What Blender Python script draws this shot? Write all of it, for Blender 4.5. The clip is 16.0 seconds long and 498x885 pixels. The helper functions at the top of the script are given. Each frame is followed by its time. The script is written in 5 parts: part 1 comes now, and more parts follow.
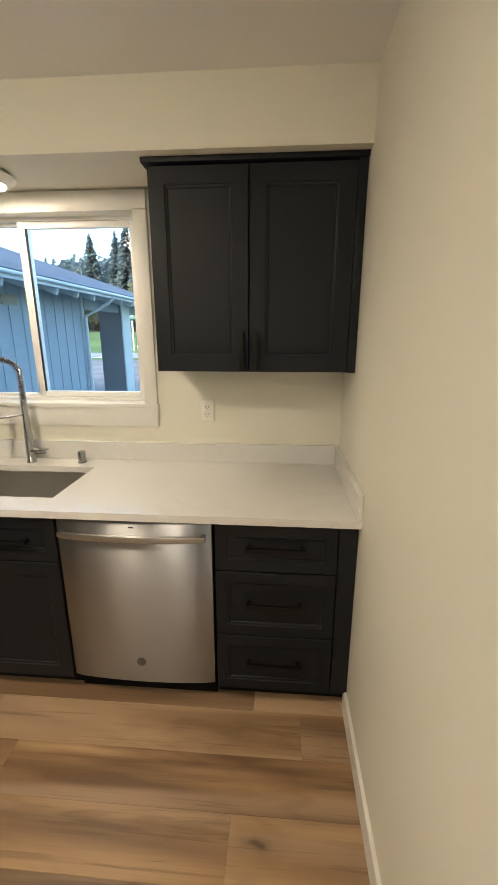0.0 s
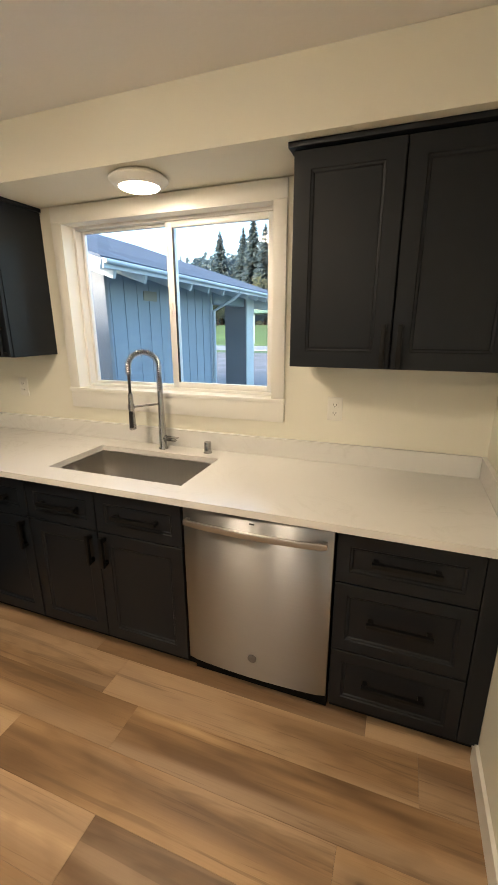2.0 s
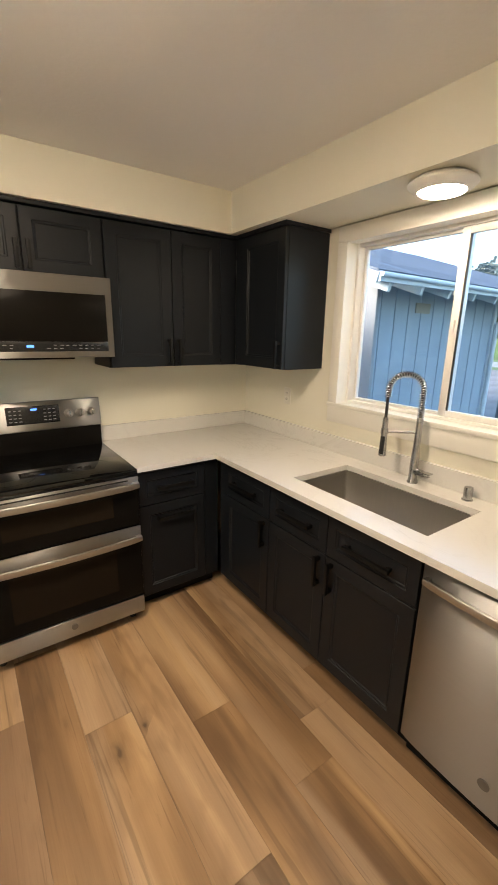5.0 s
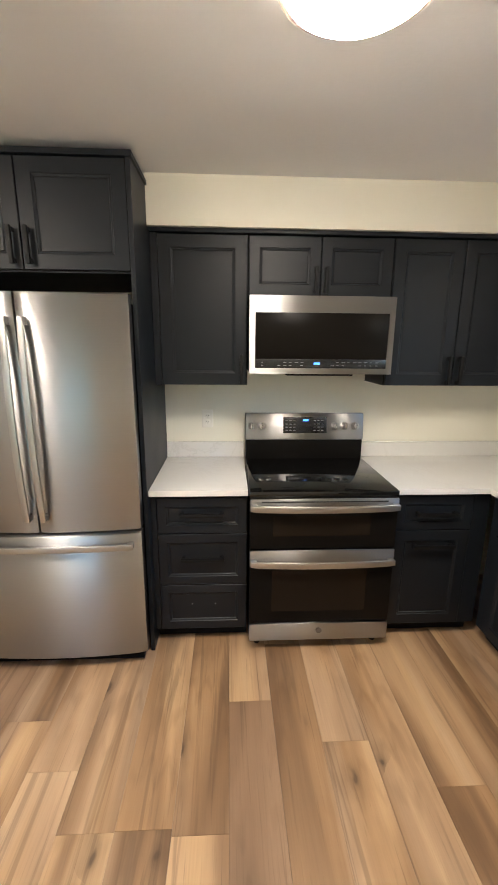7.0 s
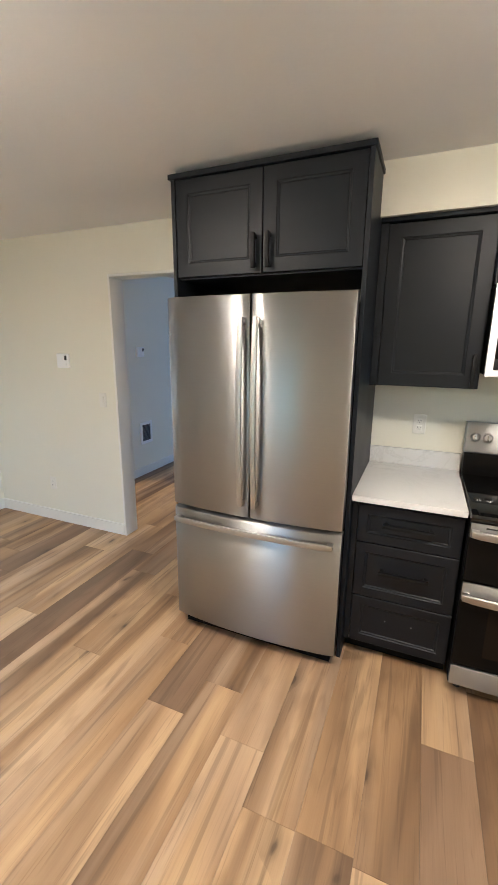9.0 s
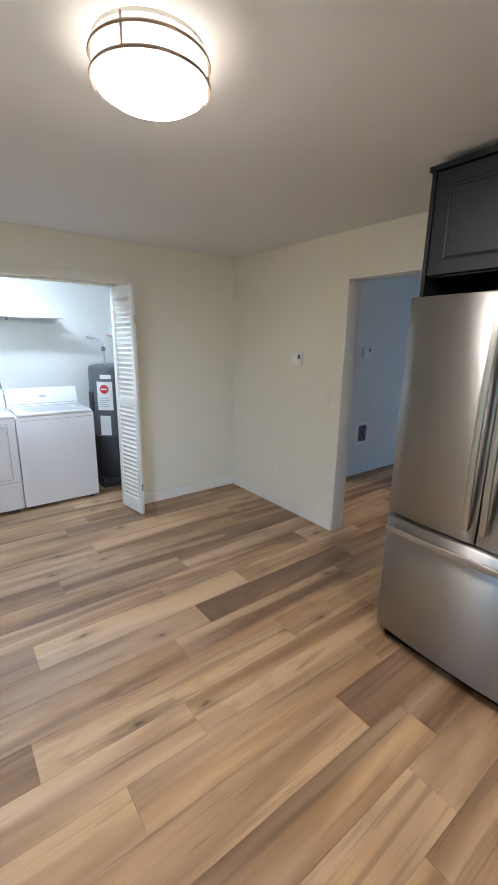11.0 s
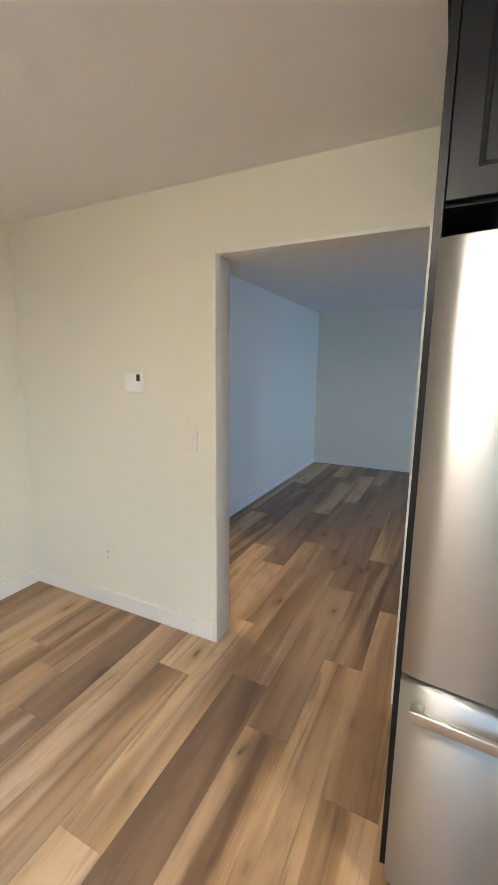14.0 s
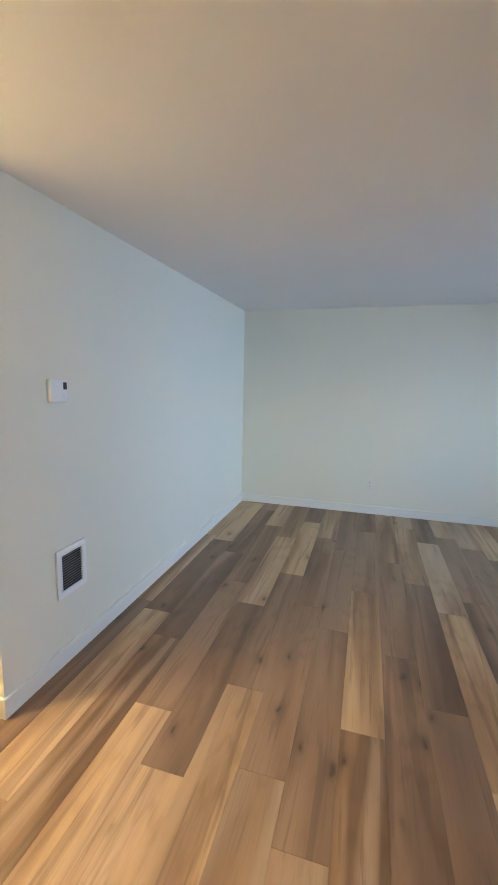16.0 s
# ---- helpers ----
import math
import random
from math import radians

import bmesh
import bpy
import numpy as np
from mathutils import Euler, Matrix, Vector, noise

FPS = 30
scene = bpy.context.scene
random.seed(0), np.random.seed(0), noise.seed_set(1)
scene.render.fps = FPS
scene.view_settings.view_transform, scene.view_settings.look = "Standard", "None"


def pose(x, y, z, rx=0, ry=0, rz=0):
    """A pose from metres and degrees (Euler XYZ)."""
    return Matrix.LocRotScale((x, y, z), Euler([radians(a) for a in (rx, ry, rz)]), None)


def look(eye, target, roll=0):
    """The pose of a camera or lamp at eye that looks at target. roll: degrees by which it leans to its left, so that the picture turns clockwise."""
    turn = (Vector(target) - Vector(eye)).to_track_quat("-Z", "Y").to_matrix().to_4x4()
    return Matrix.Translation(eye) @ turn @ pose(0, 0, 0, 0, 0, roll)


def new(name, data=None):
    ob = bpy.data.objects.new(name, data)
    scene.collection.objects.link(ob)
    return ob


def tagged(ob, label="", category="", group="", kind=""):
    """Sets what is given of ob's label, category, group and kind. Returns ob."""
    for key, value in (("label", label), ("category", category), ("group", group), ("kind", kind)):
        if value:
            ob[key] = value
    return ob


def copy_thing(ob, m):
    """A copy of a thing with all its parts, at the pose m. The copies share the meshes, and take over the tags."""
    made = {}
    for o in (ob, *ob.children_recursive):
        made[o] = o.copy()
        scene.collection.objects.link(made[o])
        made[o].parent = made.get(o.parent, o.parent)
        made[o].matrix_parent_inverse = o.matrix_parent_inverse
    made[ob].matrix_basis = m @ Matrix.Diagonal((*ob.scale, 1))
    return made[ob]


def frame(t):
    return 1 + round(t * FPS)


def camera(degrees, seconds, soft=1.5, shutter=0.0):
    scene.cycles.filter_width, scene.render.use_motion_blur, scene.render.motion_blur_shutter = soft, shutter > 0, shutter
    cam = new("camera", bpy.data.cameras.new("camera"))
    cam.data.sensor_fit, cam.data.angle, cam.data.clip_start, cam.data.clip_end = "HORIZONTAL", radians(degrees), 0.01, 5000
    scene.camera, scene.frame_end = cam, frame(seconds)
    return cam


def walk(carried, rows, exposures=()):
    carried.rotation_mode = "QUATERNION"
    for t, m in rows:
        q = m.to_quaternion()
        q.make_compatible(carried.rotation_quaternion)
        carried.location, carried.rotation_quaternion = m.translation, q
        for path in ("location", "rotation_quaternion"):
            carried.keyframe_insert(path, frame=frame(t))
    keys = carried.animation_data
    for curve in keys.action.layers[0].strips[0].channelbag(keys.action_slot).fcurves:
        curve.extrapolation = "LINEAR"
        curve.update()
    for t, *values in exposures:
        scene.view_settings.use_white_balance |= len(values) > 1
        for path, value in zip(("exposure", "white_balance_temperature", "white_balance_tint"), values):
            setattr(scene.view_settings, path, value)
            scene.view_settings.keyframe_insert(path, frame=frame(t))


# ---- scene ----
cam = camera(63.0, 16.0, shutter=0.15)
PATH = [
    (0, (0.454, 0.497, 1.578), (0.307, 2.421, 1.052), 0.0),
    (0.5, (0.44, 0.572, 1.58), (0.148, 2.471, 1.026), -0.1),
    (1, (0.4, 0.576, 1.574), (-0.036, 2.445, 1.011), -0.2),
    (1.5, (0.385, 0.573, 1.573), (-0.174, 2.41, 1.014), -0.1),
    (2, (0.37, 0.567, 1.579), (-0.301, 2.367, 1.025), -0.2),
    (2.5, (0.336, 0.553, 1.577), (-0.426, 2.321, 1.035), 0.2),
    (3, (0.297, 0.531, 1.571), (-0.567, 2.258, 1.048), 0.3),
    (3.2, (0.258, 0.516, 1.576), (-0.632, 2.228, 1.05), 0.7),
    (5.3, (0.239, 0.687, 1.619), (-1.442, 1.645, 1.113), 0.9),
    (5.5, (0.233, 0.681, 1.616), (-1.506, 1.534, 1.119), 0.8),
    (6, (0.218, 0.643, 1.619), (-1.636, 1.221, 1.141), 0.7),
    (6.5, (0.192, 0.585, 1.63), (-1.726, 0.9, 1.156), 0.6),
    (7, (0.163, 0.508, 1.625), (-1.781, 0.603, 1.164), 0.5),
    (7.5, (0.138, 0.416, 1.623), (-1.806, 0.302, 1.167), 0.5),
    (8, (0.129, 0.344, 1.615), (-1.795, 0.046, 1.159), 0.5),
    (8.2, (0.116, 0.36, 1.621), (-1.788, -0.043, 1.159), 0.3),
    (10.3, (0.117, 0.359, 1.618), (-1.36, -0.903, 1.141), 1.5),
    (10.5, (0.13, 0.347, 1.615), (-1.267, -1.002, 1.137), 1.4),
    (11, (0.158, 0.312, 1.63), (-1.02, -1.229, 1.142), 1.0),
    (11.5, (0.17, 0.239, 1.623), (-0.762, -1.464, 1.138), 0.4),
    (12, (0.189, 0.074, 1.607), (-0.574, -1.713, 1.136), 0.2),
    (12.5, (0.138, -0.167, 1.605), (-0.829, -1.854, 1.138), -0.2),
    (13, (-0.051, -0.374, 1.578), (-1.316, -1.856, 1.127), -0.1),
    (13.5, (-0.32, -0.593, 1.561), (-1.886, -1.767, 1.15), 0.6),
    (14, (-0.635, -0.785, 1.551), (-2.402, -1.652, 1.194), 0.6),
    (14.5, (-1.045, -0.929, 1.575), (-2.903, -1.593, 1.248), 0.8),
    (15, (-1.433, -1.051, 1.576), (-3.343, -1.543, 1.246), 0.5),
    (15.5, (-1.837, -1.146, 1.571), (-3.764, -1.58, 1.256), 0.6),
    (16, (-2.189, -1.24, 1.586), (-4.088, -1.789, 1.283), 1.1),
]
EXPOSURES = [
    (0.0, 3.07, 6300, 9), (1.5, 3.12, 6700, 11), (3.2, 3.12, 6750, 12), (5.3, 3.2, 6750, 13), (6.5, 3.45, 5900, 12), (8.2, 3.55, 5700, 12), (10.3, 3.2, 5600, 12),
    (11.0, 2.9, 5500, 12), (11.5, 2.72, 5400, 11), (12.0, 2.55, 5350, 10), (12.5, 2.62, 5450, 10), (13.0, 2.9, 5750, 11), (13.5, 3.52, 5850, 10), (14.0, 3.62, 5850, 11), (14.5, 3.75, 5800, 11), (15.0, 4.05, 5850, 10), (15.5, 4.2, 5900, 10), (16.0, 4.45, 6500, 11),
]
walk(cam, [(t, look(eye, target, roll)) for t, eye, target, roll in PATH], EXPOSURES)

# ---- world and light ----
world = bpy.data.worlds.new("world")
scene.world = world
world.use_nodes = True
wn = world.node_tree.nodes
sky = wn.new("ShaderNodeTexSky")
sky.sky_type = "NISHITA"
sky.sun_disc = False
sky.sun_elevation = radians(9)
sky.sun_rotation = radians(200)
sky.air_density, sky.dust_density, sky.ozone_density = 1.0, 2.0, 2.5
wn["Background"].inputs["Strength"].default_value = 0.15
world.node_tree.links.new(sky.outputs[0], wn["Background"].inputs["Color"])

sun = new("sun", bpy.data.lights.new("sun", "SUN"))
sun.data.energy, sun.data.angle, sun.data.color = 1.0, radians(20), (1.0, 0.95, 0.89)
sun.matrix_world = look((0, 0, 5.6), (6, 20, 0))

WARM = (1.0, 0.835, 0.625)


def window_sky(name, eye, target, w, h, energy, colour=(0.46, 0.71, 1.0), spread=110):
    """Sky light standing in a window's opening."""
    lamp = new(name, bpy.data.lights.new(name, "AREA"))
    lamp.data.shape, lamp.data.size, lamp.data.size_y = "RECTANGLE", w, h
    lamp.data.energy, lamp.data.color = energy, colour
    lamp.data.spread = radians(spread)
    lamp.matrix_world = look(eye, target)
    return lamp


window_sky("living_window_sky", (-5.0, 2.66, 1.48), (-5.7, -0.4, 1.05), 2.2, 1.05, 1.7, (0.40, 0.62, 1.0), 85)
window_sky("east_window_sky", (0.90, -0.79, 1.25), (0.15, -2.3, 0.15), 0.52, 1.6, 2.6, spread=110)


# ---- materials ----
def shader(name):
    mat = bpy.data.materials.new(name)
    mat.use_nodes = True
    return mat, mat.node_tree.nodes, mat.node_tree.links, mat.node_tree.nodes["Principled BSDF"]


def noise_at(nodes, links, scale, stretch=(1, 1, 1), detail=3.0, rough=0.55, vector=None, warp=0.0):
    if vector is None:
        vector = nodes.new("ShaderNodeTexCoord").outputs["Object"]
    mp = nodes.new("ShaderNodeMapping")
    mp.inputs["Scale"].default_value = stretch
    links.new(vector, mp.inputs["Vector"])
    n = nodes.new("ShaderNodeTexNoise")
    n.inputs["Scale"].default_value = scale
    n.inputs["Detail"].default_value = detail
    n.inputs["Roughness"].default_value = rough
    n.inputs["Distortion"].default_value = warp
    links.new(mp.outputs[0], n.inputs["Vector"])
    return n.outputs["Fac"]


def ramp(nodes, links, fac, stops):
    r = nodes.new("ShaderNodeValToRGB")
    while len(r.color_ramp.elements) < len(stops):
        r.color_ramp.elements.new(0.5)
    for e, (p, c) in zip(r.color_ramp.elements, stops):
        e.position = p
        e.color = (*c, 1) if len(c) == 3 else c
    links.new(fac, r.inputs[0])
    return r.outputs[0]


def mixed(nodes, links, fac, a, b, how="MIX"):
    m = nodes.new("ShaderNodeMix")
    m.data_type, m.blend_type = "RGBA", how
    for sock, v in ((m.inputs[0], fac), (m.inputs[6], a), (m.inputs[7], b)):
        if isinstance(v, (int, float)):
            sock.default_value = v
        elif isinstance(v, tuple):
            sock.default_value = (*v, 1)
        else:
            links.new(v, sock)
    return m.outputs[2]


def bumped(nodes, links, bsdf, height, strength, distance=0.002):
    b = nodes.new("ShaderNodeBump")
    b.inputs["Strength"].default_value = strength
    b.inputs["Distance"].default_value = distance
    links.new(height, b.inputs["Height"])
    links.new(b.outputs[0], bsdf.inputs["Normal"])


def painted(name, colour, rough=0.5, vary=0.06, grain=60.0, bump=0.1, big=2.0, coat=0.0, shine=0.5):
    mat, nodes, links, bsdf = shader(name)
    a = noise_at(nodes, links, big, detail=4)
    dark = tuple(c * (1 - vary) for c in colour)
    light = tuple(min(1, c * (1 + vary)) for c in colour)
    links.new(ramp(nodes, links, a, [(0.3, dark), (0.7, light)]), bsdf.inputs["Base Color"])
    b = noise_at(nodes, links, grain, detail=3)
    r = nodes.new("ShaderNodeMapRange")
    r.inputs["To Min"].default_value, r.inputs["To Max"].default_value = rough - 0.06, rough + 0.08
    links.new(a, r.inputs["Value"])
    links.new(r.outputs[0], bsdf.inputs["Roughness"])
    if bump:
        bumped(nodes, links, bsdf, b, bump)
    bsdf.inputs["Coat Weight"].default_value = coat
    bsdf.inputs["Specular IOR Level"].default_value = shine
    return mat


def steel(name, colour=(0.62, 0.60, 0.57), rough=0.28, aniso=0.75, along=(1, 1, 220)):
    """Sideways-brushed stainless steel: reflections smear upright."""
    mat, nodes, links, bsdf = shader(name)
    bsdf.inputs["Metallic"].default_value = 1.0
    n = noise_at(nodes, links, 3.0, along, detail=4)
    links.new(ramp(nodes, links, n, [(0.3, tuple(c * 0.97 for c in colour)), (0.7, tuple(min(1, c * 1.02) for c in colour))]), bsdf.inputs["Base Color"])
    r = nodes.new("ShaderNodeMapRange")
    r.inputs["To Min"].default_value, r.inputs["To Max"].default_value = rough - 0.02, rough + 0.025
    links.new(n, r.inputs["Value"])
    links.new(r.outputs[0], bsdf.inputs["Roughness"])
    bsdf.inputs["Anisotropic"].default_value = aniso
    t = nodes.new("ShaderNodeCombineXYZ")
    t.inputs[2].default_value = 1.0
    links.new(t.outputs[0], bsdf.inputs["Tangent"])
    return mat


def plain(name, colour, rough=0.4, metal=0.0, glow=None, power=0.0):
    mat, nodes, links, bsdf = shader(name)
    bsdf.inputs["Base Color"].default_value = (*colour, 1)
    bsdf.inputs["Roughness"].default_value = rough
    bsdf.inputs["Metallic"].default_value = metal
    if glow:
        bsdf.inputs["Emission Color"].default_value = (*glow, 1)
        bsdf.inputs["Emission Strength"].default_value = power
    return mat


def glass(name, tint=(1, 1, 1)):
    mat, nodes, links, bsdf = shader(name)
    clear = nodes.new("ShaderNodeBsdfTransparent")
    clear.inputs[0].default_value = (*tint, 1)
    shine = nodes.new("ShaderNodeBsdfGlossy")
    shine.inputs["Roughness"].default_value = 0.01
    fr = nodes.new("ShaderNodeFresnel")
    fr.inputs[0].default_value = 1.3
    mx = nodes.new("ShaderNodeMixShader")
    links.new(fr.outputs[0], mx.inputs[0])
    links.new(clear.outputs[0], mx.inputs[1])
    links.new(shine.outputs[0], mx.inputs[2])
    links.new(mx.outputs[0], nodes["Material Output"].inputs["Surface"])
    return mat


def plank_wood(name, light, mid, dark, bias, pale=0.72):
    """Oak-look vinyl plank: broad pale and brown streaks, knots and fine grain along the board's length."""
    mat, nodes, links, bsdf = shader(name)
    info = nodes.new("ShaderNodeObjectInfo")
    away = nodes.new("ShaderNodeVectorMath")
    away.operation = "MULTIPLY"
    comb = nodes.new("ShaderNodeCombineXYZ")
    for i in range(3):
        links.new(info.outputs["Random"], comb.inputs[i])
    away.inputs[1].default_value = (71.0, 37.0, 53.0)
    links.new(comb.outputs[0], away.inputs[0])
    add = nodes.new("ShaderNodeVectorMath")
    links.new(nodes.new("ShaderNodeTexCoord").outputs["Object"], add.inputs[0])
    links.new(away.outputs[0], add.inputs[1])
    v = add.outputs[0]
    broad = noise_at(nodes, links, 1.0, (0.45, 4.0, 1), 2.5, 0.5, v, 0.8)
    shift = nodes.new("ShaderNodeMath")
    shift.operation = "MULTIPLY_ADD"
    links.new(info.outputs["Random"], shift.inputs[0])
    shift.inputs[1].default_value = 0.36
    shift.inputs[2].default_value = bias - 0.67
    tone = nodes.new("ShaderNodeMath")
    tone.operation = "MULTIPLY_ADD"
    links.new(broad, tone.inputs[0])
    tone.inputs[1].default_value = 2.0
    links.new(shift.outputs[0], tone.inputs[2])
    col = ramp(nodes, links, tone.outputs[0], [(0.25, light), (0.47, mid), (0.80, dark)])
    # wide greyish heartwood bands with soft edges
    heart = noise_at(nodes, links, 1.0, (0.3, 4.0, 1), 3.0, 0.5, v, 0.7)
    h = ramp(nodes, links, heart, [(0.44, (0, 0, 0)), (0.68, (0.8, 0.8, 0.8))])
    col = mixed(nodes, links, h, col, mixed(nodes, links, 0.52, col, (0.20, 0.128, 0.082)))
    # pale sapwood bands with a crisp edge
    sap = noise_at(nodes, links, 1.3, (0.24, 3.2, 1), 2.5, 0.45, v, 0.9)
    col = mixed(nodes, links, ramp(nodes, links, sap, [(0.48, (0, 0, 0)), (0.60, (0.55, 0.55, 0.55)), (0.74, (0.85, 0.85, 0.85))]), col, mixed(nodes, links, pale, col, (0.60, 0.437, 0.292)))
    # narrow dark streaks and thin dark lines
    streak = noise_at(nodes, links, 1.0, (0.55, 11.0, 1), 4.0, 0.55, v, 1.6)
    s = ramp(nodes, links, streak, [(0.56, (0, 0, 0)), (0.63, (0.95, 0.95, 0.95))])
    col = mixed(nodes, links, s, col, mixed(nodes, links, 0.38, col, (0.10, 0.06, 0.036)))
    thin = noise_at(nodes, links, 1.7, (0.8, 30.0, 1), 4.0, 0.6, v, 1.4)
    col = mixed(nodes, links, ramp(nodes, links, thin, [(0.59, (0, 0, 0)), (0.70, (0.6, 0.6, 0.6))]), col, mixed(nodes, links, 0.6, col, (0.09, 0.05, 0.028)))
    # cathedral grain
    warp = noise_at(nodes, links, 1.0, (1.1, 5.0, 1), 2.0, 0.5, v)
    w = nodes.new("ShaderNodeTexWave")
    w.wave_type, w.rings_direction = "RINGS", "Y"
    w.inputs["Scale"].default_value = 9.0
    w.inputs["Distortion"].default_value = 6.0
    w.inputs["Detail"].default_value = 2.0
    mp = nodes.new("ShaderNodeMapping")
    mp.inputs["Scale"].default_value = (0.35, 2.2, 1)
    links.new(v, mp.inputs["Vector"])
    links.new(mp.outputs[0], w.inputs["Vector"])
    wv = ramp(nodes, links, w.outputs["Fac"], [(0.0, (0.89, 0.88, 0.87)), (0.5, (1, 1, 1))])
    area = ramp(nodes, links, warp, [(0.50, (0, 0, 0)), (0.62, (1, 1, 1))])
    col = mixed(nodes, links, area, col, mixed(nodes, links, 1.0, col, wv, "MULTIPLY"))
    # fine pores
    fine = noise_at(nodes, links, 1.0, (5.0, 190.0, 1), 4.0, 0.65, v)
    col = mixed(nodes, links, 1.0, col, ramp(nodes, links, fine, [(0.3, (0.94, 0.93, 0.92)), (0.66, (1.03, 1.03, 1.03))]), "MULTIPLY")
    # knots
    kn = nodes.new("ShaderNodeTexVoronoi")
    kn.voronoi_dimensions = "2D"
    kn.inputs["Scale"].default_value = 1.0
    mk = nodes.new("ShaderNodeMapping")
    mk.inputs["Scale"].default_value = (2.3, 5.2, 0.0)
    links.new(v, mk.inputs["Vector"])
    wob = nodes.new("ShaderNodeVectorMath")
    wob.operation = "ADD"
    links.new(mk.outputs[0], wob.inputs[0])
    sm = nodes.new("ShaderNodeTexNoise")
    sm.inputs["Scale"].default_value = 9.0
    links.new(v, sm.inputs["Vector"])
    sc = nodes.new("ShaderNodeVectorMath")
    sc.operation = "SCALE"
    sc.inputs["Scale"].default_value = 0.24
    links.new(sm.outputs["Color"], sc.inputs[0])
    links.new(sc.outputs[0], wob.inputs[1])
    links.new(wob.outputs[0], kn.inputs["Vector"])
    spot = ramp(nodes, links, kn.outputs["Distance"], [(0.025, (0.8, 0.8, 0.8)), (0.06, (0.42, 0.42, 0.42)), (0.13, (0.18, 0.18, 0.18)), (0.30, (0, 0, 0))])
    sep = nodes.new("ShaderNodeSeparateColor")
    links.new(kn.outputs["Color"], sep.inputs[0])
    some = ramp(nodes, links, sep.outputs[0], [(0.72, (0, 0, 0)), (0.82, (1, 1, 1))])
    col = mixed(nodes, links, mixed(nodes, links, 1.0, spot, some, "MULTIPLY"), col, (0.055, 0.034, 0.022))
    links.new(col, bsdf.inputs["Base Color"])
    r = nodes.new("ShaderNodeMapRange")
    r.inputs["To Min"].default_value, r.inputs["To Max"].default_value = 0.36, 0.52
    links.new(fine, r.inputs["Value"])
    links.new(r.outputs[0], bsdf.inputs["Roughness"])
    bumped(nodes, links, bsdf, fine, 0.12, 0.001)
    return mat


WALL = painted("cream_wall_paint", (0.79, 0.766, 0.652), 0.62, 0.012, 140, 0.10, 0.8)
CLOSET = painted("white_closet_paint", (0.82, 0.825, 0.80), 0.6, 0.012, 140, 0.08, 0.8)
CEIL = painted("ceiling_paint", (0.81, 0.80, 0.79), 0.8, 0.015, 55, 0.35, 0.9)
TRIM = painted("white_trim_paint", (0.81, 0.795, 0.735), 0.38, 0.012, 90, 0.03, 1.5)
VINYL = painted("white_vinyl", (0.78, 0.775, 0.75), 0.32, 0.01, 60, 0.02, 2)
CAB = painted("charcoal_cabinet_paint", (0.0085, 0.0110, 0.0150), 0.42, 0.08, 160, 0.05, 3, 0.0, 0.28)
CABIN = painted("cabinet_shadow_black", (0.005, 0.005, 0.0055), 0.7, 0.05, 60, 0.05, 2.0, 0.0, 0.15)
BLACK = plain("matte_black_metal", (0.004, 0.004, 0.0045), 0.5, 0.0)
BLACK.node_tree.nodes["Principled BSDF"].inputs["Specular IOR Level"].default_value = 0.25
STEEL = steel("brushed_stainless", (0.375, 0.376, 0.374), 0.33, 0.97)
STEELH = steel("handle_stainless", (0.48, 0.47, 0.455), 0.34, 0.4)
SINKSTEEL = steel("sink_stainless", (0.50, 0.48, 0.45), 0.33, 0.3, (60, 2, 2))
CHROME = plain("brushed_nickel", (0.44, 0.44, 0.445), 0.24, 1.0)
RUBBER = plain("black_rubber", (0.012, 0.012, 0.012), 0.6)
GLASSBLACK = plain("black_glass", (0.008, 0.007, 0.006), 0.28)
COOKGLASS = plain("cooktop_glass", (0.006, 0.006, 0.006), 0.025)
OVENWIN = plain("oven_window_glass", (0.015, 0.011, 0.0075), 0.08)
for dark_glass in (GLASSBLACK, OVENWIN):
    dark_glass.node_tree.nodes["Principled BSDF"].inputs["Specular IOR Level"].default_value = 0.05
PANEL = plain("panel_black", (0.010, 0.010, 0.012), 0.25)
PRINT = plain("pale_print", (0.20, 0.20, 0.20), 0.5)
CLOCK = plain("blue_clock_display", (0.02, 0.05, 0.1), 0.3, 0, (0.08, 0.26, 1.0), 0.30)
APPLIANCE = painted("white_enamel", (0.87, 0.88, 0.90), 0.22, 0.01, 40, 0.01, 2, 0.3)
BADGE = plain("grey_badge_enamel", (0.15, 0.145, 0.14), 0.35, 0.3)
APPGREY = plain("pale_grey_plastic", (0.45, 0.46, 0.48), 0.4)
PLASTIC = painted("white_plastic", (0.86, 0.86, 0.85), 0.35, 0.01, 60, 0.02)
IVORY = painted("ivory_plastic", (0.795, 0.775, 0.70), 0.4, 0.01, 60, 0.02)
SLOT = plain("dark_slot", (0.02, 0.02, 0.02), 0.6)
TANK = painted("grey_tank_paint", (0.10, 0.105, 0.112), 0.4, 0.08, 50, 0.05)
GRILLE = painted("grey_grille_enamel", (0.21, 0.22, 0.22), 0.45, 0.05, 50, 0.03)
TANKDARK = painted("dark_tank_jacket", (0.03, 0.031, 0.034), 0.5, 0.1, 50, 0.05)
COPPER = plain("copper_pipe", (0.55, 0.32, 0.20), 0.35, 1.0)
PAPER = painted("label_paper", (0.80, 0.79, 0.76), 0.6, 0.02, 60, 0.0)
REDINK = plain("red_ink", (0.50, 0.03, 0.02), 0.5)
GLASS = glass("window_glass")
DIFFUSER = plain("lit_lamp_glass", (0.9, 0.88, 0.82), 0.4, 0, WARM, 12.0)
